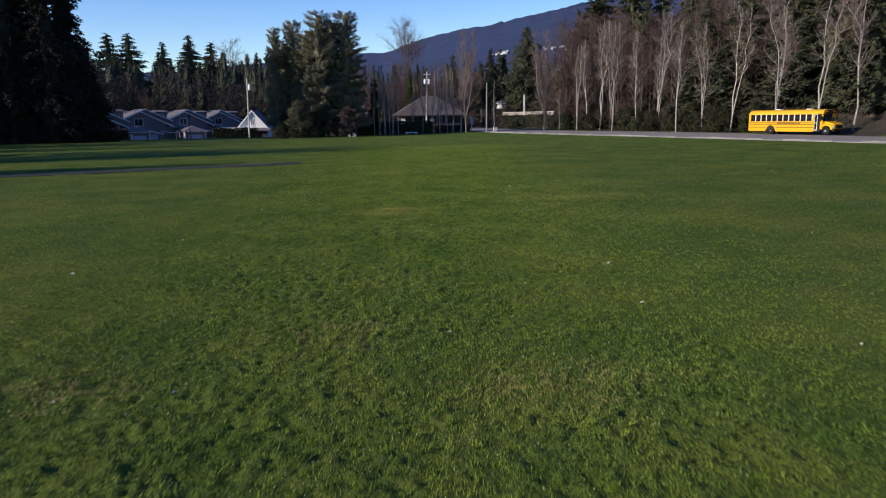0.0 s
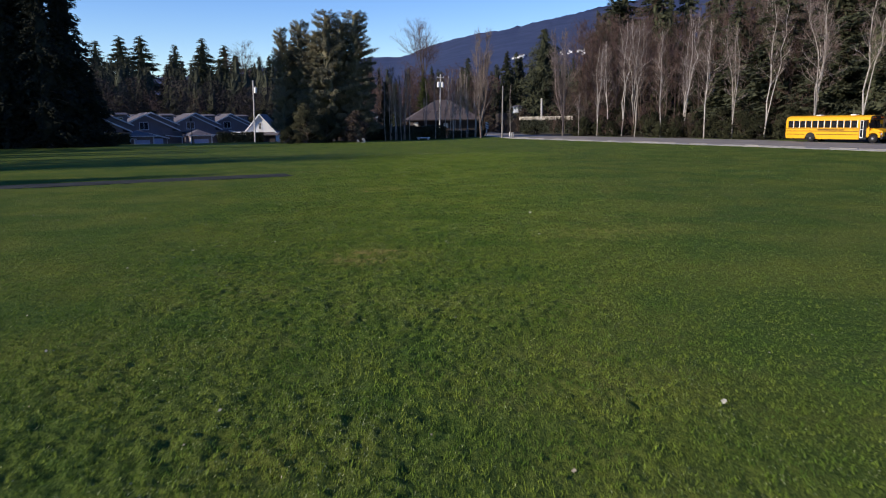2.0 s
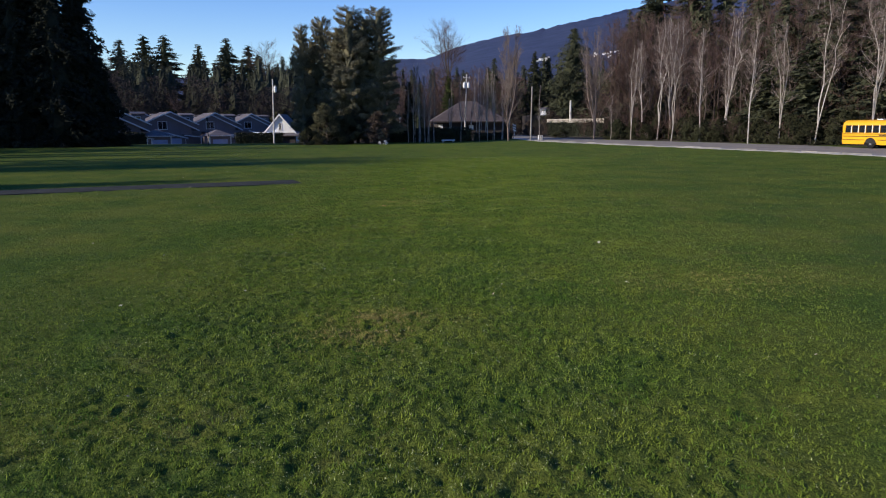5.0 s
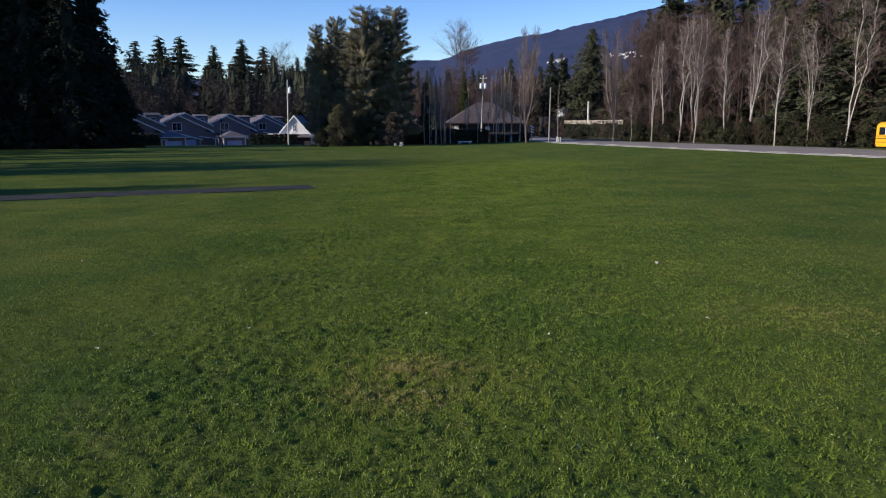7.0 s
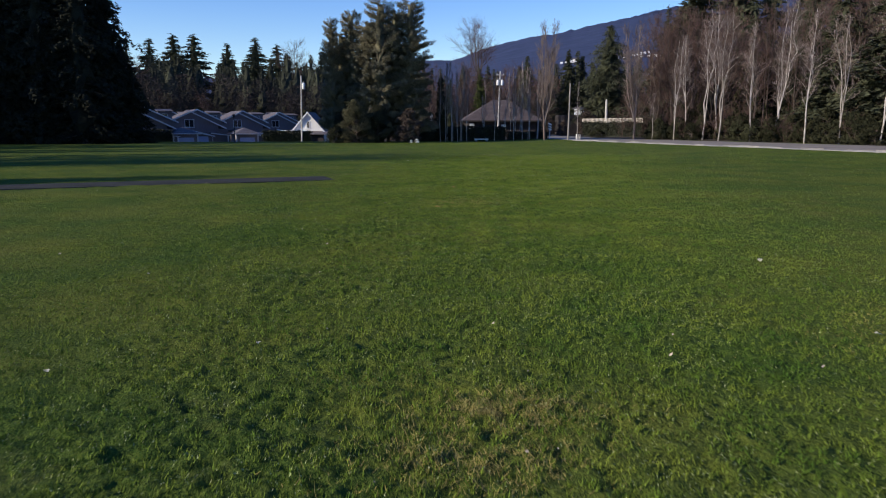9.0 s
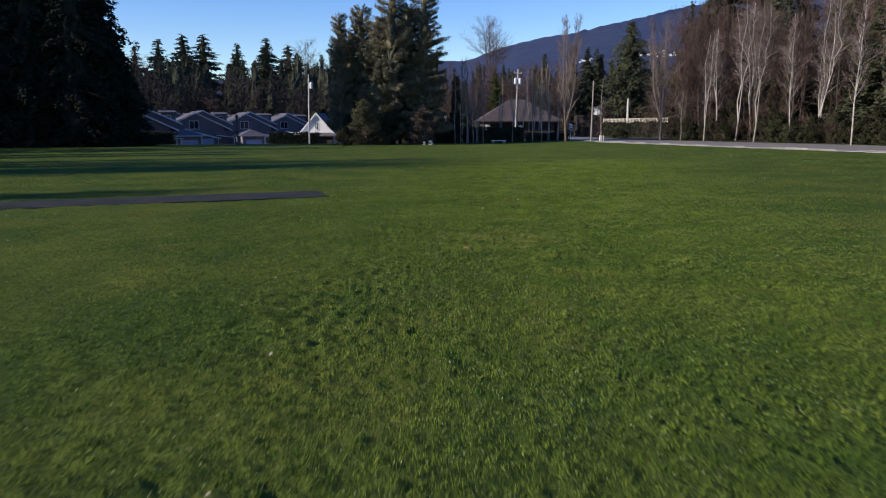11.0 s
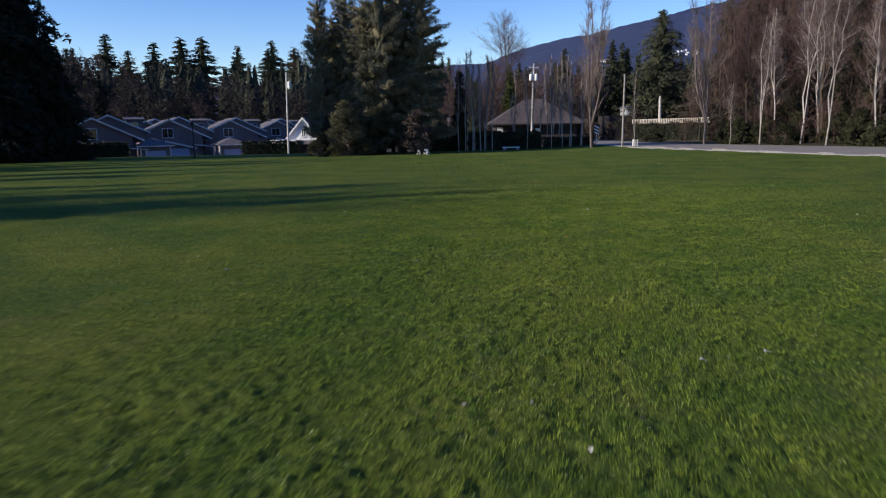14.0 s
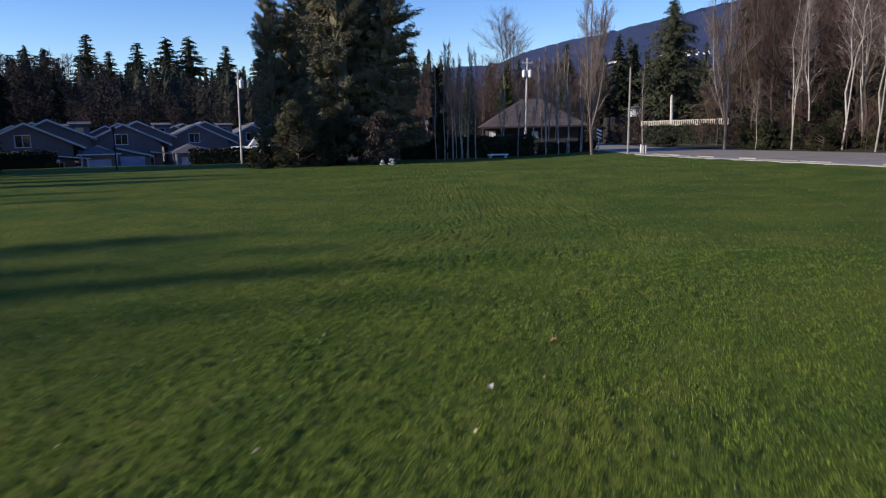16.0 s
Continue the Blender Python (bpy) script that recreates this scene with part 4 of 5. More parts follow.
def hedge(p, q, w, h, label, z=None, material=None):
    global HEDGES
    HEDGES += 1
    rng = np.random.default_rng(200 + HEDGES)
    a, b = Vector((*p, 0)), Vector((*q, 0))
    L = (b - a).length
    mid = (a + b) / 2
    z = min(ground_z(*p), ground_z(*q)) if z is None else z
    root = thing("hedge", label, "hedge", "clipped hedges", m=pose(mid.x, mid.y, z, 0, 0, math.degrees(math.atan2(b.y - a.y, b.x - a.x))))
    part("core", Geo().box(-L / 2 + 0.2, -w / 2 + 0.25, -0.3, L / 2 - 0.2, w / 2 - 0.25, h - 0.25), M_HEDGE, root)
    n = int(L * (w + 2 * h) * 70)
    s, t = rng.uniform(-L / 2, L / 2, n), rng.uniform(-h, h + w, n)
    pos = np.zeros((n, 3))
    pos[:, 0] = s
    pos[:, 1] = np.where(t < 0, -w / 2, np.where(t > w, w / 2, t - w / 2))
    pos[:, 2] = np.where(t < 0, h + t, np.where(t > w, h - (t - w), h))
    pos[:, 2] += 0.07 * np.sin(s * 1.3) + 0.05 * np.sin(s * 3.7)
    pos += rng.normal(0, 0.09, (n, 3))
    out = np.stack([np.zeros(n), np.sign(pos[:, 1]) * 0.6, np.full(n, 0.6)], 1)
    v, f = sprays(rng, pos, out, 0.26, 0.0, 0.7)
    part("foliage", tri_mesh("foliage", v, f), material or M_HEDGE, root)
    return root


hedge((7.8, 134.5), (24.5, 137.0), 1.4, 2.4, "dark clipped evergreen hedge behind the field")
hedge((25.0, 137.0), (33.0, 141.0), 1.2, 1.3, "low dark hedge before the dark hall")
hedge((-18.5, 139.5), (-10.0, 140.0), 1.3, 1.9, "dark clipped hedge before the townhouses")
hedge((-39.5, 132.5), (-33.0, 136.0), 1.3, 1.9, "dark clipped hedge below a townhouse porch")

# slatted fence over a hedge beyond the road
hedge((49.5, 170.5), (57.0, 154.0), 2.2, 2.9, "long dark hedge beyond the bend of the road", 0.2)


M_CREAM = mat("weathered_cream_paint", (0.40, 0.36, 0.30), (0.55, 0.50, 0.42), 0.7, 0.8)


def slat_fence(p, q, z0, h):
    a, b = Vector((*p, 0)), Vector((*q, 0))
    L = (b - a).length
    root = thing("slatted_fence", "pale slatted fence above a dark hedge", "fence", m=pose(a.x, a.y, z0, 0, 0, math.degrees(math.atan2(b.y - a.y, b.x - a.x))))
    for z in (0.1, h - 0.15):
        part("rail", Geo().box(0, -0.03, z, L, 0.03, z + 0.1), M_CREAM, root)
    slat = None
    x = 0.05
    while x < L:
        s = part("slat", slat or Geo().box(-0.09, -0.06, 0, 0.09, -0.03, h), M_CREAM, root)
        slat = s.data
        s.location = (x, 0, 0)
        x += 0.42
    return root


slat_fence((48.6, 170.5), (56.2, 153.5), 3.0, 0.95)

# ---- trees: originals stand at their first place, the rest are copies ----
rng = np.random.default_rng(11)
fir_a = conifer("fir_tree", 30, 6.6, 21, 340, 40, 0.62, 0.01, 0.7, 0.35, M_FIR_SHADED, label="tall dark conifer with branches down to the ground", m=at(-36.8, 119.5))
fir_b = conifer("fir_tree", 28, 6.0, 22, 320, 40, 0.62, 0.01, 0.75, 0.4, M_FIR_SHADED, label="tall dark conifer with branches down to the ground", m=at(-43, 117))
spruce_a = conifer("spruce_tree", 26, 5.0, 23, 280, 56, 0.55, 0.03, 0.86, 0.3, wide=0.42, core=0.24, tier=0.22, label="dark pointed spruce in the far woods", m=at(-66, 262))
spruce_b = conifer("spruce_tree", 24, 4.9, 24, 270, 56, 0.55, 0.03, 0.80, 0.3, wide=0.42, core=0.24, tier=0.26, label="dark pointed spruce in the far woods", m=at(-80, 255))


# Unseen source tree; its thinned crown lets sun through for half shadows.
shade_fir = conifer("fir_tree", 30, 6.4, 25, 190, 12, 0.95, 0.05, 0.75, 0.35, M_FIR_SHADED, core=0, label="loose dark conifer beside the playing field", m=at(-120, 58))


def firs(rows, spread=0.0, src=None):
    for x, y, s in rows:
        copy_thing(src or (fir_a if rng.uniform() < 0.5 else fir_b), at(x, y, rz=rng.uniform(0, 360), s=s * (1 + spread), sz=s))


# dark stand at the far corner of the field, and an unseen belt added to shade it
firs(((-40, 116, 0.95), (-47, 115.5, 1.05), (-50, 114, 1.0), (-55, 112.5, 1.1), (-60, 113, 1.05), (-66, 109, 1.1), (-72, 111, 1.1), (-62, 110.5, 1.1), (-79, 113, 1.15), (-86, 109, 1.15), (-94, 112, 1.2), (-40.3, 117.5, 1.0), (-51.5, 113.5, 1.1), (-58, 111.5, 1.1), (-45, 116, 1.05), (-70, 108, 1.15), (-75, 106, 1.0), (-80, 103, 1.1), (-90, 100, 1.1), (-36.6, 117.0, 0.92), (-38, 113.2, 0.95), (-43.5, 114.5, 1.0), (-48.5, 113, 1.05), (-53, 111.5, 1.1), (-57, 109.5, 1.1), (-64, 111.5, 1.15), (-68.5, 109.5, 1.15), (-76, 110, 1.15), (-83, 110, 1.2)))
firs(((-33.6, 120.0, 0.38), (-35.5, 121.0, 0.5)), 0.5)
# trees added west of the townhouses to shade them, mostly out of view
firs(((-63, 142, 0.58), (-61, 159, 0.6), (-60, 172, 0.62), (-58, 187, 0.62), (-70, 150, 0.7)))
# row beside the field whose long shadows cross the turf
firs(((-51.5, 61.4, 0.62), (-53, 70, 0.66), (-51, 76, 0.62), (-52, 84, 0.72), (-51, 90, 0.74), (-53, 95, 0.62), (-52, 101, 0.55)))
firs(((-50.5, 32.0, 0.66), (-53, 32.6, 0.66), (-56, 31.4, 0.68), (-53, 47.4, 0.90)), 0.2)
firs(((-50, 50.4, 0.74), (-52, 54.2, 0.78), (-54, 57.2, 0.66)), 0.0, shade_fir)


def spruces(rows):
    for x, y, h in rows:
        src, hh = ((spruce_a, 26), (spruce_b, 24))[rng.integers(2)]
        s = 1.10 * h / hh
        copy_thing(src, at(x, y, rz=rng.uniform(0, 360), s=s * rng.uniform(1.25, 1.6), sz=s))


# far woods behind the townhouses: the tall ones on the skyline by the height of their tops, then lower ones
for x, y, top, wide in ((-80.3, 313.2, 39.6, 1.0), (-72.0, 312.4, 39.6, 1.05), (-58.6, 311.5, 35.8, 0.95), (-58.5, 380, 46.3, 1.1), (-55.0, 352, 39.5, 0.9), (-46.7, 371.3, 42.2, 1.0), (-85.9, 300.5, 36, 1.1), (-90.3, 287.9, 31.8, 1.0), (-101, 296, 38.5, 1.0), (-112, 290, 33, 1.1), (-124, 300, 35, 1.1), (-64, 330, 33, 1.0), (-36, 330, 33, 0.9)):
    src, hh = ((spruce_a, 26), (spruce_b, 24))[rng.integers(2)]
    s = (top - ground_z(x, y)) / hh
    copy_thing(src, at(x, y, rz=rng.uniform(0, 360), s=s * 2.1 * wide, sz=s))
spruces(((-68.9, 277.6, 24), (-95, 262, 23), (-108, 272, 25), (-40, 300, 24), (-32, 290, 24), (-20, 300, 25), (-132, 285, 30), (-52, 285, 22), (-5, 290, 26), (-148, 290, 33), (-162, 280, 34), (-78, 270, 21)))
# conifers beyond the road and the hall
cedar = conifer("cedar_tree", 27.5, 13.0, 31, 440, 70, 0.6, 0.20, 0.7, 0.25, wide=0.4, tier=0.2, label="dark green cedar with a bare lower trunk", m=at(61.7, 192.3, 0.5))
for x, y, h, w in ((54.5, 205, 23, 0.8), (36, 230, 20, 0.7), (40, 236, 18, 0.7), (24, 225, 16, 0.8), (20, 190, 12, 0.8), (12, 240, 18, 0.7), (73, 166, 30, 2.0), (69, 163, 28, 1.9), (66, 158, 25, 1.8), (78, 160, 31, 1.8), (82, 140, 31, 1.1), (80, 122, 27, 1.1), (84, 110, 25, 1.1), (78, 99, 22, 1.1), (82, 90, 23, 1.1), (77, 82, 17, 1.0), (84, 76, 22, 1.1), (80, 68, 20, 1.1), (88, 62, 24, 1.1), (86, 52, 22, 1.1), (92, 95, 26, 1.2), (92, 130, 30, 1.1), (86, 160, 33, 1.1), (70, 214, 24, 0.9), (80, 200, 28, 1.0), (92, 180, 30, 1.1), (74, 112, 19, 1.0), (75, 128, 21, 1.0), (73, 143, 22, 1.0), (70, 170, 24, 1.0), (78, 92, 17, 1.0), (94, 110, 28, 1.2), (96, 80, 27, 1.2), (98, 66, 27, 1.2), (94, 150, 32, 1.2), (62, 222, 22, 1.0), (48, 240, 20, 0.9), (30, 244, 18, 0.9), (72, 84, 24, 1.5), (75, 79, 25, 1.5), (71, 76, 20, 1.4), (65.5, 106, 18, 1.3), (67.5, 98, 20, 1.4), (70, 90, 20, 1.3), (78, 72, 24, 1.4)):
    s = h / 26 * (1.22 if x > 70 else 1.1)
    w *= 1.0 if x > 70 else 1.5
    copy_thing(spruce_b if rng.uniform() < 0.4 else spruce_a, at(x, y, rz=rng.uniform(0, 360), s=s * w, sz=s))

# pines in the middle of the far edge
pine_a = conifer("pine_tree", 21.5, 4.6, 41, 320, 170, 0.36, 0.04, 0.27, -0.15, M_PINE, wide=0.30, tip=0.5, tier=0.3, core=0.22, label="tall pine with brownish-green clumped crown", m=at(2.4, 125.0))
pine_b = conifer("pine_tree", 22, 4.1, 42, 320, 170, 0.36, 0.04, 0.25, -0.15, M_PINE, wide=0.30, tip=0.5, tier=0.3, core=0.22, label="tall pine with brownish-green clumped crown", m=at(7.2, 126.5))
for x, y, h, w in ((-5.3, 127.5, 19.2, 0.55), (-2.2, 130.0, 20.4, 0.78), (3.5, 131.5, 19, 0.9), (-4.0, 131.5, 17.5, 0.8), (5.0, 127.6, 20.3, 0.95), (0.2, 127.4, 18.6, 0.9)):
    copy_thing(pine_a if h < 19.5 else pine_b, at(x, y, rz=rng.uniform(0, 360), s=w, sz=h / 21.6))
shrub = clump_tree("evergreen_shrub", 6.0, 3.0, 43, 70, 190, 0.17, 0.02, M_SHRUB, "rounded evergreen shrub at the edge of the turf", "shrub", "shrubs", 0.7, m=at(-1.4, 119.3))
copy_thing(shrub, at(1.8, 121.5, rz=70, s=0.9))
copy_thing(shrub, at(-3.6, 125.0, rz=230, s=0.75))

# leafless trees
birch_a = bare_tree("birch_tree", 18, 51, 0.19, 60, 10, M_BIRCH, M_TWIG_BIRCH, "leafless birch with a pale trunk beside the road", "birches", 0.0052, 0.28, at(61.1, 91.2), 0.042, 1.1, 2, 1, 0.030, 0.24)
birch_b = bare_tree("birch_tree", 16, 52, 0.21, 60, 10, M_BIRCH, M_TWIG_BIRCH, "leafless birch with a pale trunk beside the road", "birches", 0.0052, 0.26, at(59.6, 96.6), 0.050, 1.0, 3, 1, 0.036, 0.26)
birch_c = bare_tree("birch_tree", 17, 53, 0.18, 60, 10, M_BIRCH, M_TWIG_BIRCH, "leafless birch with a pale trunk beside the road", "birches", 0.0052, 0.24, at(57.6, 100.2), 0.044, 1.2, 2, 1, 0.020, 0.24)
BIRCHES = (birch_a, birch_b, birch_c)
for x, y, h in ((58.0, 107.8, 18), (55.7, 110.3, 17), (53.6, 115.8, 19), (53.5, 120.9, 20), (50.8, 125.7, 16), (48.5, 129.1, 8), (63.0, 84.0, 19), (65.5, 79.0, 20), (67, 74, 20), (69, 68, 19), (71, 60, 19), (66, 88, 17), (58.4, 108.6, 13), (53.0, 127.2, 17), (56.4, 122.2, 19), (61, 113, 20), (66.5, 99, 21)):
    k = rng.integers(3)
    copy_thing(BIRCHES[k], at(x, y, rz=rng.uniform(0, 360), s=h / (18, 16, 17)[k], tilt=rng.normal(0, 2.5)))
brown_a = bare_tree("leafless_tree", 17, 61, 0.34, 46, 11, M_BARK, M_TWIG, "leafless brown tree in the roadside wood", "leafless trees", 0.009, 0.12, at(66, 104), 0.03, 0.8, 2, 1, 0.05)
brown_b = bare_tree("leafless_tree", 15, 62, 0.38, 46, 11, M_BARK, M_TWIG, "leafless brown tree in the roadside wood", "leafless trees", 0.009, 0.10, at(63, 112), 0.03, 0.7, 2, 1, 0.05)
BROWN = ((brown_a, 17), (brown_b, 15))


def browns(rows):
    for x, y, h in rows:
        src, hh = BROWN[rng.integers(2)]
        copy_thing(src, at(x, y, rz=rng.uniform(0, 360), s=h / hh * rng.uniform(0.9, 1.15), sz=h / hh))


browns(((60, 118, 15), (64, 122, 17), (58, 128, 14), (62, 131, 17), (55, 136, 18), (60, 140, 22), (66, 138, 23), (68, 128, 19), (70, 116, 19), (70, 106, 18), (68, 96, 17), (72, 98, 19), (70, 90, 16), (74, 88, 18), (72, 80, 15), (75, 74, 16), (74, 66, 17), (78, 60, 18), (56, 146, 23), (64, 148, 25), (70, 150, 25), (60, 156, 15), (72, 184, 20), (59, 126, 19), (60, 148, 25), (57, 151, 22), (62, 155, 24), (53, 150, 10), (56, 160, 9), (76, 120, 21), (76, 132, 22), (78, 108, 20), (53, 139, 12), (64, 162, 16)))
for x, y, h in ((66, 109, 14), (68, 121, 17), (65, 99, 12), (70, 94, 15), (66, 130, 15), (63, 139, 13), (72, 86, 15), (69, 114, 16), (72, 104, 18), (67, 104, 11), (73, 76, 15), (62, 122, 10), (70, 138, 18), (66, 152, 16)):
    copy_thing(spruce_b, at(x, y, rz=rng.uniform(0, 360), s=h / 24 * 0.8, sz=h / 24))
browns(((12, 200, 17), (18, 205, 18), (24, 200, 17), (30, 210, 19), (36, 205, 18), (42, 212, 18), (48, 206, 16), (28, 222, 20), (44, 225, 20), (52, 230, 20), (6, 210, 16), (34, 190, 15), (40, 188, 14), (14, 185, 13)))
spruces(((31, 214, 17), (42, 201, 19)))
conifer("arborvitae", 15, 2.6, 33, 150, 40, 0.5, 0.02, 0.6, -0.3, M_ARBOR, "yellow-green columnar evergreen behind the dark hall", at(27.3, 187), wide=0.4, tier=0.1)
conifer("cypress", 10.5, 1.1, 34, 130, 34, 0.4, 0.02, 0.4, -0.4, M_SHRUB, "narrow dark cypress among slender saplings", at(12.6, 133), wide=0.4, tier=0.1)
# Bare trees added out of view beside the field to soften its long shadows.
browns(((-47, 49, 22), (-46, 52.5, 21), (-47, 56, 19)))
browns(((-86, 240, 25), (-80, 236, 26), (-92, 238, 24), (-73, 244, 24), (-104, 236, 23)))
browns(((-60, 225, 14), (-48, 222, 13), (-36, 226, 13), (-74, 224, 15), (-84, 222, 15), (-24, 225, 13), (-12, 232, 14), (-98, 235, 17), (-108, 240, 20), (-66, 215, 12), (-46, 214, 11), (-30, 300, 33)))
# broad bare crown on the skyline, and poplars by the bend
bare_tree("leafless_tree", 34, 71, 0.40, 90, 11, M_BARK, M_TWIG, "great leafless tree with a rounded crown on the skyline", "leafless trees", 0.010, 0.28, at(42.7, 295.7, 9), 0.012, 0.7, 5, 1, 0.09)
poplar_a = bare_tree("poplar_tree", 18.5, 72, 0.26, 95, 10, M_TWIG_PALE, M_TWIG_PALE, "tall leafless poplar with upright branches", "poplars", 0.009, 0.08, at(29.6, 128.5), 0.022, 1.9, 4, 1, 0.055)
copy_thing(poplar_a, at(47.0, 134.0, rz=200, s=1.05))
lean = np.random.default_rng(74)
thin = bare_tree("slender_tree", 11, 73, 0.15, 36, 7, M_BIRCH, M_TWIG_PALE, "slender leafless sapling behind the turf", "saplings", 0.0046, 0.22, at(15.0, 130.0), 0.02, 2.0, 1)
for x, y, h in ((14.2, 131, 13.5), (16.0, 131.5, 13), (13.2, 132, 13.5), (12.2, 130.5, 11), (15.4, 132.5, 12), (16.8, 131, 12.5), (26.0, 137, 13), (27.6, 138, 13.5), (28.8, 137, 12), (29.4, 139.5, 13), (24.6, 139, 12), (26.8, 140, 12), (30.4, 137.5, 11), (25.4, 134, 11), (27.0, 134.5, 10), (23.6, 138, 10), (28.2, 135, 9), (34.2, 125.5, 9.5), (14.7, 134.6, 12), (15.9, 133.6, 12.5), (13.7, 133.2, 12), (26.3, 141.2, 12), (20.5, 137.4, 8), (22.4, 136, 11), (31.2, 135, 12), (30.8, 139, 13), (21, 139, 11), (27.9, 140.6, 13), (11.2, 134.8, 8)):
    copy_thing(thin, at(x, y, rz=rng.uniform(0, 360), s=h / 11 * rng.uniform(0.85, 1.2), sz=h / 11, tilt=lean.normal(0, 2.6)))

# undergrowth on the bank and red-brown bushes
under = clump_tree("undergrowth_bush", 4.0, 2.6, 81, 40, 46, 0.28, 0.0, M_UNDER, "loose dark green bush on the wooded bank", "bush", "undergrowth", 0.6, m=at(64, 95))
brush = bare_tree("brushwood", 4.5, 83, 0.55, 22, 7, M_TWIG, M_TWIG, "tangled leafless brown brushwood on the bank", "undergrowth", 0.006, 0.02, at(63, 99), 0.05, 0.6, 3, 1, 0.15)
tagged(brush, category="bush")
for k in range(78):
    y = 50 + 102 * (k + rng.uniform()) / 78
    x = along(FAR_KERB, y) + rng.uniform(4.5, 15)
    if y < 88 and x < 70:
        x += 6
    s = rng.uniform(0.4, 0.8) if k % 3 == 0 else rng.uniform(0.55, 1.2)
    copy_thing(under if k % 3 == 0 else brush, at(x, y, rz=rng.uniform(0, 360), s=s, sz=s * rng.uniform(0.8, 1.5)))
for k in range(56):
    y = 84 + 52 * (k + rng.uniform()) / 56
    x = along(FAR_KERB, y) + rng.uniform(2.6, 6.5)
    s = rng.uniform(0.45, 0.95)
    copy_thing(under if rng.uniform() < 0.6 else brush, at(x, y, rz=rng.uniform(0, 360), s=s, sz=s * rng.uniform(0.7, 1.2)))
for x, y, s in ((64, 80, 0.5), (66, 77, 0.6), (65, 73, 0.5), (68, 74, 0.7), (67, 69, 0.5), (70, 70, 0.7), (66, 64, 0.5), (69, 63, 0.6), (67, 82, 0.6)):
    copy_thing(brush, at(x, y, rz=rng.uniform(0, 360), s=s))
for x, y, s, sz in ((72, 105, 1.6, 2.6), (70, 120, 1.6, 2.8), (74, 95, 1.5, 2.4), (68, 132, 1.6, 2.6), (76, 84, 1.6, 2.6), (66, 145, 1.5, 2.2), (-62, 206, 1.8, 2.0), (-46, 206, 1.8, 2.0), (-76, 212, 1.8, 2.2), (-30, 208, 1.8, 2.0), (-90, 214, 1.9, 2.4), (-16, 206, 1.8, 2.0), (-8, 190, 1.5, 1.8)):
    copy_thing(under, at(x, y, rz=rng.uniform(0, 360), s=s, sz=sz))
red = clump_tree("red_brown_bush", 5.0, 2.4, 82, 44, 80, 0.20, 0.05, M_REDBUSH, "red-brown leafless bush at the wood's edge", "bush", "undergrowth", 0.7, m=at(6.4, 120.8))
copy_thing(under, at(-4.4, 116.5, rz=80, s=0.6))
copy_thing(under, at(46.2, 152, rz=40, s=0.75, sz=0.4))
for x, y, s in ((8, 150, 0.9), (10.5, 153, 1.0), (12, 148, 0.8), (6, 152, 1.0), (45.5, 176, 0.7), (56, 150, 0.8), (38, 172, 0.6), (36, 180, 0.8), (13, 150, 0.6), (65, 176, 1.3), (60, 168, 1.0), (53, 182, 1.2), (44, 184, 0.9)):
    copy_thing(red, at(x, y, rz=rng.uniform(0, 360), s=s))


# joined far woods behind everything
def far_woods(spots, seed, material, label, rounded=False):
    rng = np.random.default_rng(seed)
    V, F, n = [], [], 0
    for x, y, h in spots:
        k = 2300 if rounded else 480
        u = rng.uniform(0.02, 1, k)
        r = h * 0.24 * (1 - u) ** 0.75 * rng.uniform(0.3, 1.1, k) + 0.2
        if rounded:
            r = h * 0.36 * np.sqrt(np.maximum(0, 1 - (2 * u - 0.9) ** 2 / 1.25)) * rng.uniform(0.2, 1.15, k)
        a = rng.uniform(0, 6.283, k)
        pos = np.stack([x + r * np.cos(a), y + r * np.sin(a), ground_z(x, y) + u * h], 1)
        out = np.stack([np.cos(a), np.sin(a), np.zeros(k)], 1)
        v, f = sprays(rng, pos, out, h * (0.034 if rounded else 0.026), 0.0 if rounded else 0.35, 0.3 if rounded else 0.5)
        V.append(v), F.append(f + n)
        n += len(v)
        if not rounded:
            v, f = inner_mass(rng, h, h * 0.14, 0.8, 0.03, 16, 9)
            V.append(v + [x, y, ground_z(x, y)]), F.append(f + n)
            n += len(v)
    ob = part("far_woods", tri_mesh("far_woods", np.concatenate(V), np.concatenate(F)), material)
    return tagged(ob, label, "woods", kind="stuff")


far_woods([(-185 + 215 * (k + rng.uniform()) / 70, rng.uniform(300, 335), rng.uniform(19, 26)) for k in range(70)] + [(-170 + 180 * (k + rng.uniform()) / 80, rng.uniform(228, 262), rng.uniform(17, 24)) for k in range(80)] + [(-170 + 185 * (k + rng.uniform()) / 60, rng.uniform(262, 296), rng.uniform(22, 28)) for k in range(60)]
          + [(52 + 78 * (k + rng.uniform()) / 54, rng.uniform(222, 262), rng.uniform(16, 23)) for k in range(54)] + [(10 + 42 * (k + rng.uniform()) / 14, rng.uniform(240, 264), rng.uniform(12, 20)) for k in range(14)] + [(-128 + 40 * (k + rng.uniform()) / 16, rng.uniform(238, 260), rng.uniform(24, 29)) for k in range(16)] + [(76 + rng.uniform(0, 34), 60 + 130 * (k + rng.uniform()) / 50, rng.uniform(17, 30)) for k in range(50)]
          + [(-96 + 36 * (k + rng.uniform()) / 16, rng.uniform(246, 268), rng.uniform(20, 24)) for k in range(16)], 19, M_FARWOOD, "dense dark conifer woods in the distance")
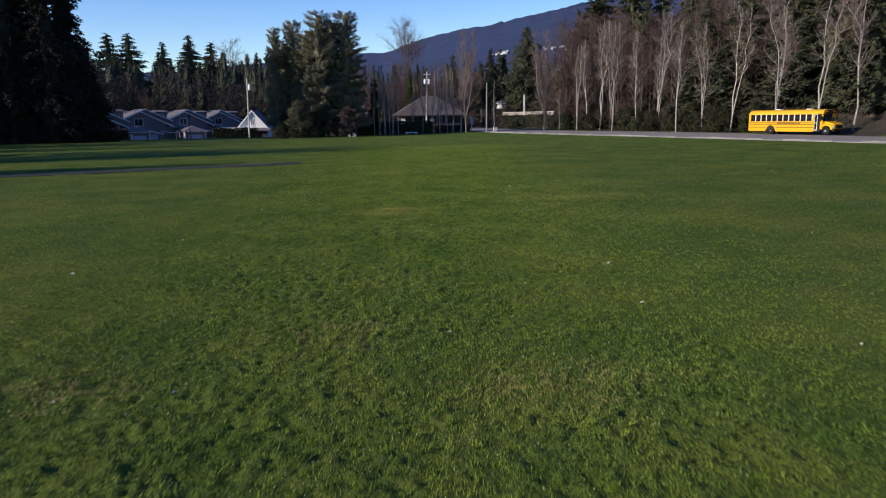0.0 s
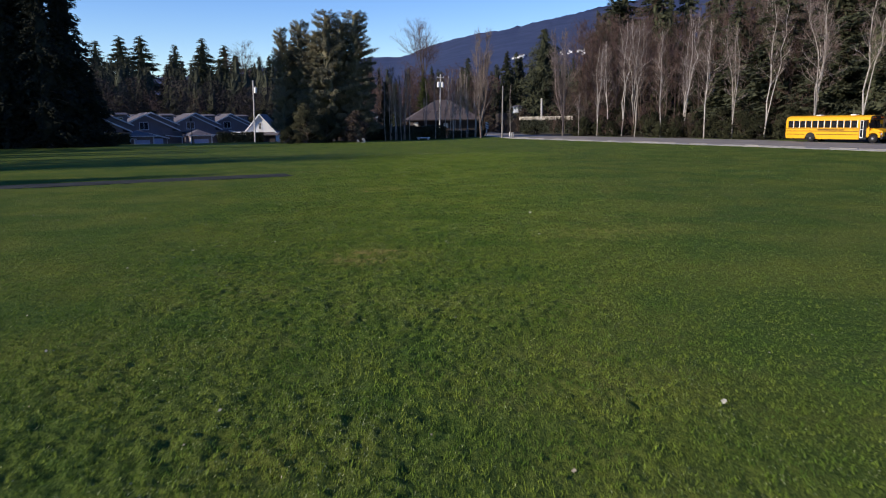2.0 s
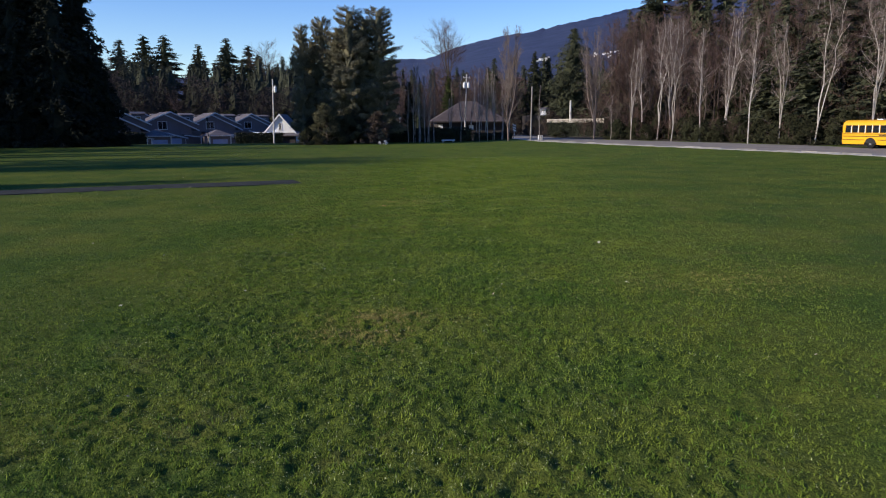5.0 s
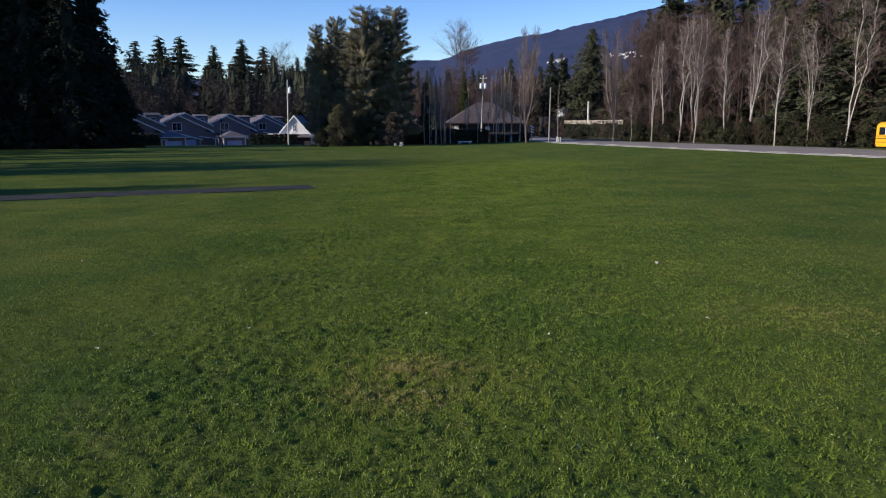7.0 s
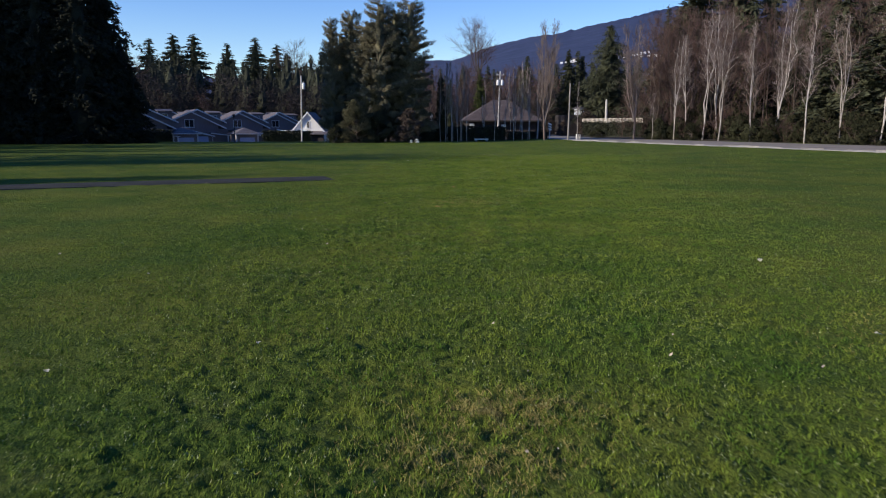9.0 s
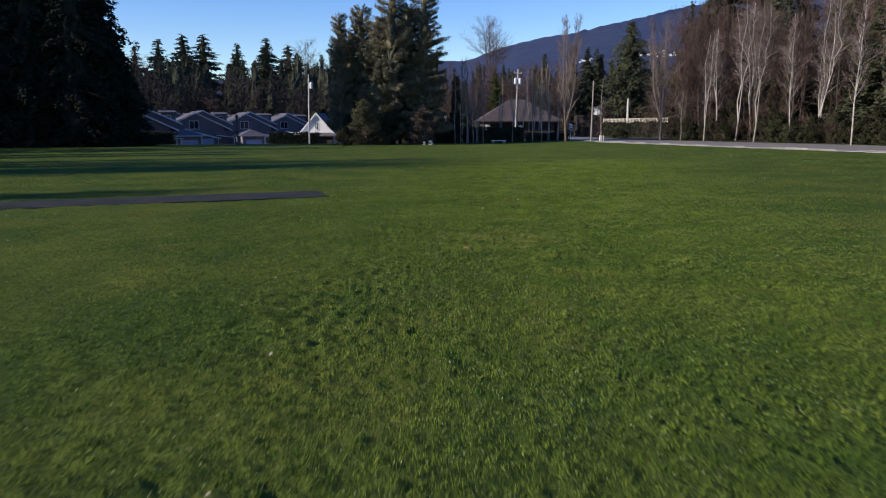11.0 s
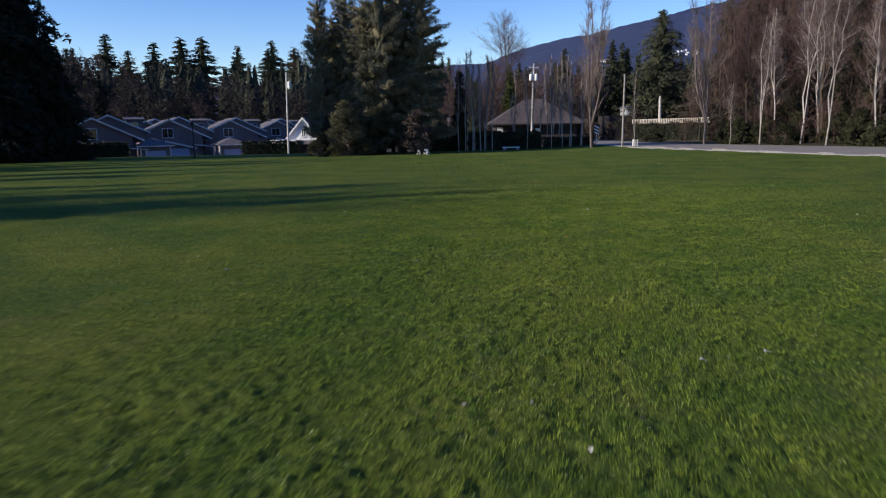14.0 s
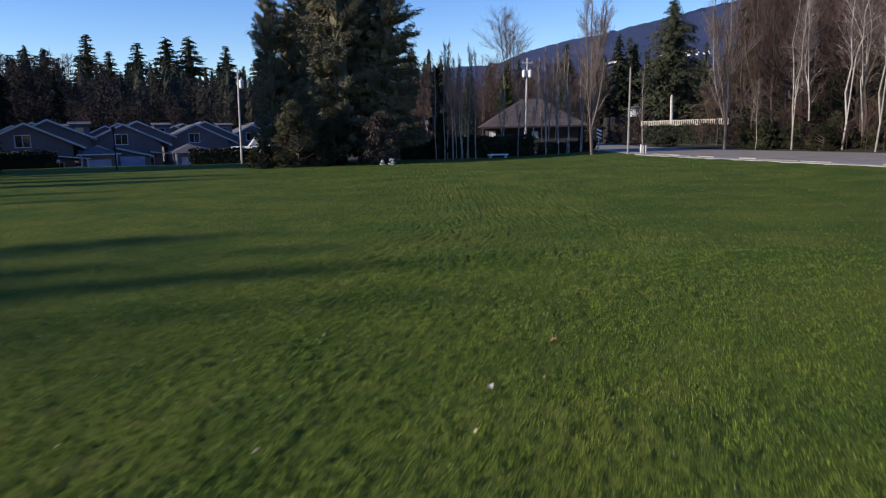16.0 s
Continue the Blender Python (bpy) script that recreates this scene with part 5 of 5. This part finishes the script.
far_woods([(-150 + 160 * (k + rng.uniform()) / 44, rng.uniform(212, 226), rng.uniform(11, 21)) for k in range(44)] + [(-112 + 34 * (k + rng.uniform()) / 8, rng.uniform(226, 236), rng.uniform(22, 26)) for k in range(8)], 20, M_FARBROWN_SHADED, "brown leafless woods behind the townhouses, shade put into their colour", True)

far_woods([(8 + 48 * (k + rng.uniform()) / 22, rng.uniform(205, 236), rng.uniform(11, 17)) for k in range(22)], 27, M_TWIG, "red-brown leafless woods behind the dark hall", True)

# ---- small things by the far edge ----


def hazard_sign(m):
    root = thing("road_sign", "black and white striped hazard board on a post", "road sign", m=m)
    part("post", Geo().tube([(0, 0, -0.3), (0, 0, 2.9)], [0.05, 0.05], 8), M_WHITE, root)
    part("board", Geo().box(-0.35, -0.08, 1.6, 0.35, -0.05, 2.9), M_BLACK, root)
    for z in (1.75, 2.2, 2.65):
        part("stripe", Geo().add([(-0.35, -0.084, z), (0.35, -0.084, z - 0.3), (0.35, -0.084, z - 0.08), (-0.35, -0.084, z + 0.22)], [(0, 1, 2, 3)]), M_WHITE, root)
    return root


hazard_sign(pose(33.2, 139.5, 0, 0, 0, 10))


def street_lamp(m):
    root = thing("street_lamp", "slim black lamp post before the townhouses", "street lamp", m=m)
    part("post", Geo().tube([(0, 0, -0.4), (0, 0, 0.5), (0, 0, 0.55), (0, 0, 3.7)], [0.11, 0.10, 0.07, 0.055], 10), M_BLACK, root)
    part("head", Geo().tube([(0, 0, 3.7), (0, 0, 3.78), (0, 0, 4.1), (0, 0, 4.18), (0, 0, 4.3)], [0.07, 0.15, 0.19, 0.21, 0.03], 10), M_BLACK, root, "dark lantern head")
    return root


street_lamp(at(-19.6, 120.9))


def bench(m):
    root = thing("bench", "low white bench at the edge of the turf", "bench", m=m)
    part("seat", Geo().box(-1.2, -0.25, 0.30, 1.2, 0.25, 0.46, 0.03), M_WHITE, root)
    for x in (-0.9, 0.9):
        part("leg", Geo().box(x - 0.15, -0.2, -0.1, x + 0.15, 0.2, 0.30), M_CONCRETE, root)
    return root


bench(at(19.5, 132.5, rz=4))

notice = thing("notice_post", "small white notice board on a thin post", "sign", m=at(11.3, 137.6))
part("post", Geo().tube([(0, 0, -0.3), (0, 0, 4.7)], [0.05, 0.04], 8), M_POLE, notice)
part("board", Geo().box(-0.22, -0.06, 4.15, 0.22, -0.03, 4.65, 0.01), M_WHITE, notice)
part("plate", Geo().box(-0.14, -0.06, 3.2, 0.14, -0.035, 3.7, 0.01), M_WHITE, notice)


def bollard(x, y, h, material, label):
    root = thing("bollard", label, "bollard", "bollards", m=at(x, y))
    part("post", Geo().tube([(0, 0, -0.2), (0, 0, h * 0.9), (0, 0, h)], [0.09, 0.09, 0.05], 10), material, root)


bollard(34.3, 126.0, 1.0, M_WHITE, "white post beside the road")
bollard(34.9, 127.0, 0.9, M_CONCRETE, "short pale concrete post beside the road")
bollard(35.3, 127.3, 0.9, M_CONCRETE, "short pale concrete post beside the road")
bollard(46.5, 150.0, 0.7, M_BLACK, "short dark post beside the road")
bollard(49.0, 149.0, 0.7, M_BLACK, "short dark post beside the road")


old_trunk = thing("dead_trunk", "pale bare standing trunk behind the slatted fence", "tree trunk", m=pose(57.1, 179.6, 0.3))
part("trunk", Geo().tube([(0, 0, -0.3), (0.05, 0, 4), (0, 0.05, 8.0), (0.02, 0, 8.4)], [0.34, 0.29, 0.24, 0.13], 10), M_POLE, old_trunk)


def gatehouse(m):
    root = thing("white_dormer_house", "white upper storey of a house among the trees", "house", m=m)
    part("wall", Geo().box(-0.8, 0, -0.4, 0.8, 3, 1.2), M_WHITE, root)
    part("roof", Geo().prism([(-1.05, 1.2), (1.05, 1.2), (0, 1.7)], "y", -0.4, 4.4), M_ROOF, root)
    part("lower_wall", Geo().box(-4.5, 0.3, -6, 4.5, 7, -0.4), M_DARKWALL, root)
    house_window(root, -0.35, 0.35, 0.2, 0.9, 0)
    return root


gatehouse(pose(54.2, 190.5, 5.5, 0, 0, 5))

# white flowering bush low at the hedge
blossom = clump_tree("white_flower_clump", 0.6, 0.4, 91, 12, 26, 0.09, 0.0, M_WHITE, "small clump of white flowers at the hedge foot", "flowers", "white flowers", 0.6, m=at(7.6, 118.2))
copy_thing(blossom, at(6.7, 118.4, rz=50, s=0.8))

# ---- turf blades and fallen leaves near the walk ----


def turf(name, n, seed, near, size, material, label):
    rng = np.random.default_rng(seed)
    y = np.where(rng.uniform(0, 1, n) < 0.93, rng.uniform(1.5, 66, n), 66 + 34 * rng.uniform(0, 1, n) ** 1.6)
    spread = rng.normal(0, near, n)
    x = np.interp(y, *WALK_X) + spread * np.where(y > 56, 1 + (y - 56) / 25, 1)
    keep = ~on_strip(x, y, 0.02)
    x, y = x[keep], y[keep]
    z = relief(x, y)
    tuft = 0.6 * lumps(x, y, 0.038, 51) + 0.4 * lumps(x * 0.8 - y * 0.6, y * 0.8 + x * 0.6, 0.09, 52)
    keep = tuft > rng.uniform(0.30, 0.62, len(x))
    x, y, z, tuft = x[keep], y[keep], z[keep], tuft[keep]
    N = len(x)
    a, b = rng.uniform(0, 6.283, N), rng.uniform(0, 6.283, N)
    h = size * (0.35 + 1.5 * tuft ** 1.5) * rng.uniform(0.6, 1.3, N)
    w = 0.0042 * rng.uniform(0.7, 1.6, N)
    lean = rng.uniform(0.2, 1.1, N) * h
    p0 = np.stack([x - w * np.cos(a), y - w * np.sin(a), z - 0.005], 1)
    p1 = np.stack([x + w * np.cos(a), y + w * np.sin(a), z - 0.005], 1)
    p2 = np.stack([x + lean * np.cos(b), y + lean * np.sin(b), z + h], 1)
    v = np.stack([p0, p1, p2], 1).reshape(-1, 3)
    ob = part(name, tri_mesh(name, v, np.arange(N * 3).reshape(-1, 3)), material)
    return tagged(ob, label, "grass", kind="stuff")


def tufts(name, n, seed, material, label):
    """Coarser tufts over the rest of the field."""
    rng = np.random.default_rng(seed)
    x, y = rng.uniform(-62, 50, n), rng.uniform(6, 133, n)
    x0 = np.interp(y, *WALK_X)
    near = np.clip((np.abs(x - x0) - 9) / 9, 0, 1) + np.clip((y - 66) / 25, 0, 1)
    edge = np.interp(y, [q for _, q in NEAR_KERB], [q for q, _ in NEAR_KERB])
    inside = on_strip(x, y, 0.1)
    keep = (near > rng.uniform(0, 1, n)) & (x < edge - 0.3) & ~inside & (x > -0.62 * y - 12)
    x, y = x[keep], y[keep]
    N = len(x)
    a, b = rng.uniform(0, 6.283, N), rng.uniform(0, 6.283, N)
    h, w = rng.uniform(0.030, 0.060, N), rng.uniform(0.007, 0.015, N)
    soft_step = lambda a0, a1, q: np.clip((q - a0) / (a1 - a0), 0, 1) ** 2 * (3 - 2 * np.clip((q - a0) / (a1 - a0), 0, 1))
    z = -0.32 * soft_step(95, 134, y) * (1 - soft_step(20, 34, x)) - 0.025
    lean = rng.uniform(0.1, 0.8, N) * h
    v = np.stack([np.stack([x - w * np.cos(a), y - w * np.sin(a), z], 1), np.stack([x + w * np.cos(a), y + w * np.sin(a), z], 1), np.stack([x + lean * np.cos(b), y + lean * np.sin(b), z + h], 1)], 1).reshape(-1, 3)
    ob = part(name, tri_mesh(name, v, np.arange(N * 3).reshape(-1, 3)), material)
    return tagged(ob, label, "grass", kind="stuff")


def dry_patch(name, spots, n, seed, material, label):
    rng = np.random.default_rng(seed)
    x, y = [], []
    for cx, cy, sx, sy in spots:
        x.append(rng.normal(cx, sx, n)), y.append(rng.normal(cy, sy, n))
    x, y = np.concatenate(x), np.concatenate(y)
    keep = lumps(x, y, 0.13, 6) > rng.uniform(0.2, 0.8, len(x))
    x, y = x[keep], y[keep]
    N = len(x)
    a, b = rng.uniform(0, 6.283, N), rng.uniform(0, 6.283, N)
    h, w = rng.uniform(0.020, 0.050, N), rng.uniform(0.002, 0.0048, N)
    lean = rng.uniform(0.5, 1.8, N) * h
    z = relief(x, y)
    v = np.stack([np.stack([x - w * np.cos(a), y - w * np.sin(a), z], 1), np.stack([x + w * np.cos(a), y + w * np.sin(a), z], 1), np.stack([x + lean * np.cos(b), y + lean * np.sin(b), z + h], 1)], 1).reshape(-1, 3)
    ob = part(name, tri_mesh(name, v, np.arange(N * 3).reshape(-1, 3)), material)
    return tagged(ob, label, "grass", kind="stuff")


M_BLADE = mat("grass_blades", (0.054, 0.110, 0.012), (0.156, 0.196, 0.026), 0.8, 0.8, spec=0.08, island=0.26, fine=7, fine_amount=0.22)
M_DRY = mat("dry_grass", (0.22, 0.19, 0.05), (0.40, 0.33, 0.10), 0.6, 0.85, spec=0.1, island=0.4, up=0.6)
turf("grass", 1450000, 7, 4.2, 0.036, M_BLADE, "short uneven green grass blades of the field")
tufts("grass_tufts", 420000, 17, M_BLADE, "coarse green tufts over the playing field")
# Pale colour paints the sun's glint onto the tips.
M_TIP_GLINT = mat("grass_tips", (0.20, 0.24, 0.06), (0.44, 0.46, 0.20), 0.4, 0.45, spec=0.4, island=0.4, up=0.15)


def tips(name, n, seed, material, label):
    """Short blade tips on the tussocks; low-sun glint is put into their pale colour."""
    rng = np.random.default_rng(seed)
    y = rng.uniform(1.5, 68, n)
    x = np.interp(y, *WALK_X) + rng.normal(0, 4.2, n)
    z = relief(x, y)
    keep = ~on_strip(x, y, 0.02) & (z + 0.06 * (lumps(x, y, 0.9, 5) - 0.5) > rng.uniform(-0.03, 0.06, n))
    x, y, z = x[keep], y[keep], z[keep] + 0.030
    N = len(x)
    a = rng.uniform(0, 6.283, N)
    L, w = rng.uniform(0.008, 0.022, N), rng.uniform(0.0022, 0.0048, N)
    u = np.stack([np.cos(a), np.sin(a), rng.uniform(-0.2, 1.2, N)], 1) * L[:, None]
    q = np.stack([-np.sin(a), np.cos(a), 0 * a], 1) * w[:, None]
    p = np.stack([x, y, z], 1)
    v = np.stack([p - q, p + q, p + u], 1).reshape(-1, 3)
    ob = part(name, tri_mesh(name, v, np.arange(N * 3).reshape(-1, 3)), material)
    return tagged(ob, label, "grass", kind="stuff")


tips("grass_tips", 320000, 37, M_TIP_GLINT, "short grass tips with sun glint painted into their colour")
dry_patch("dry_grass", ((2.2, 18.2, 0.42, 0.32), (2.6, 18.9, 0.4, 0.2), (0.3, 6.7, 0.8, 0.5), (2.5, 4.4, 0.7, 0.4), (8.7, 20.5, 1.2, 0.7), (4.0, 34.1, 0.8, 0.6), (13.9, 62.7, 1.4, 0.8), (-2.6, 5.3, 0.6, 0.4)), 5200, 23, M_DRY, "dry yellow-brown grass in worn patches")


def leaves(n, seed):
    rng = np.random.default_rng(seed)
    y = rng.uniform(3, 112, n)
    x = np.interp(y, [0, 40, 112], [1, 8, 14]) + rng.normal(0, 13, n)
    a = rng.uniform(0, 6.283, n)
    s = 0.008 + 0.022 * rng.uniform(0, 1, n) ** 2
    z = relief(x, y) * (np.abs(x - 8) < 60) + 0.025 + rng.uniform(0, 0.015, n)
    c = np.stack([x, y, z], 1)
    u = np.stack([np.cos(a), np.sin(a), rng.normal(0, 0.4, n)], 1) * s[:, None]
    w = np.stack([-np.sin(a), np.cos(a), rng.normal(0, 0.4, n)], 1) * s[:, None] * 0.7
    v = np.stack([c - u, c + w, c + u, c - w], 1).reshape(-1, 3)
    return tri_mesh("fallen_leaves", v, np.arange(n * 4).reshape(-1, 4))


M_LEAF = mat("dry_leaf", (0.30, 0.24, 0.15), (0.55, 0.48, 0.36), 0.5, 0.8, island=0.5)
# Dry leaves; the many tiny ones also paint small highlights on the turf.
tagged(part("fallen_leaves", leaves(1700, 8), M_LEAF), "scattered dry pale leaves and painted bright glints on the grass", "leaves", kind="stuff")


def fallen_leaf(x, y, size, turn, material, label):
    """One curled dry leaf: a pointed blade folded along its rib, with a stalk."""
    half = [(0.0, -0.5), (0.20, -0.34), (0.34, -0.10), (0.30, 0.12), (0.18, 0.32), (0.0, 0.5)]
    g = Geo()
    rib = [(0, v, 0.10 + 0.10 * math.cos(4 * v)) for _, v in half]
    for s in (-1, 1):
        edge = [(s * u, v, 0.16 + 0.42 * u + 0.10 * math.sin(7 * v + s)) for u, v in half]
        g.add([(q[0], q[1], q[2] + d) for d in (0.0, -0.02) for q in rib + edge], [(i, i + 1, i + 7, i + 6) for i in range(5)] + [(i + 12, i + 18, i + 19, i + 13) for i in range(5)] + [(i + 6, i + 7, i + 19, i + 18) for i in range(5)])
    g.tube([(0, -0.5, 0.05), (0.05, -0.72, 0.10)], [0.018, 0.012], 4)
    z = float(relief(np.array([x]), np.array([y]))[0]) + 0.03
    ob = part("fallen_leaf", g, material)
    ob.matrix_basis = pose(x, y, z, 8, 0, turn) @ Matrix.Diagonal((size, size, size, 1))
    return tagged(ob, label, "leaf", "fallen leaves on the grass")


M_LEAF_ORANGE = mat("orange_leaf", (0.34, 0.15, 0.06), (0.50, 0.27, 0.13), 0.3, 0.7)
M_LEAF_PALE = mat("pale_leaf", (0.46, 0.42, 0.30), (0.66, 0.62, 0.50), 0.3, 0.7)
M_LEAF_DARK = mat("dark_leaf", (0.028, 0.022, 0.016), (0.050, 0.040, 0.028), 0.3, 0.8)
for k, (x, y, size) in enumerate(((4.42, 39.3, 0.11), (3.26, 32.86, 0.12), (6.34, 33.55, 0.08), (9.14, 53.15, 0.11), (11.92, 59.87, 0.10))):
    fallen_leaf(x, y, size, 70 * k, M_LEAF_ORANGE, "curled orange-brown fallen leaf on the turf")
for k, (x, y, size) in enumerate(((5.82, 41.45, 0.08), (9.42, 44.85, 0.09), (-1.46, 20.15, 0.09), (7.9, 24.45, 0.11), (6.96, 20.47, 0.07), (0.36, 20.71, 0.08), (5.58, 9.79, 0.09), (-4.32, 11.39, 0.10), (-1.36, 5.0, 0.07), (4.93, 7.13, 0.07), (10.95, 58.35, 0.09), (11.53, 53.67, 0.06), (3.61, 59.15, 0.10), (6.94, 42.69, 0.06), (8.63, 44.65, 0.08))):
    fallen_leaf(x, y, size, 110 * k, M_LEAF_PALE, "small pale dry leaf lying on the turf")
for x, y, size in ((7.5, 43.2, 0.07), (8.6, 40.3, 0.08)):
    fallen_leaf(x, y, size, 40, M_LEAF_DARK, "dark withered leaf lying on the turf")
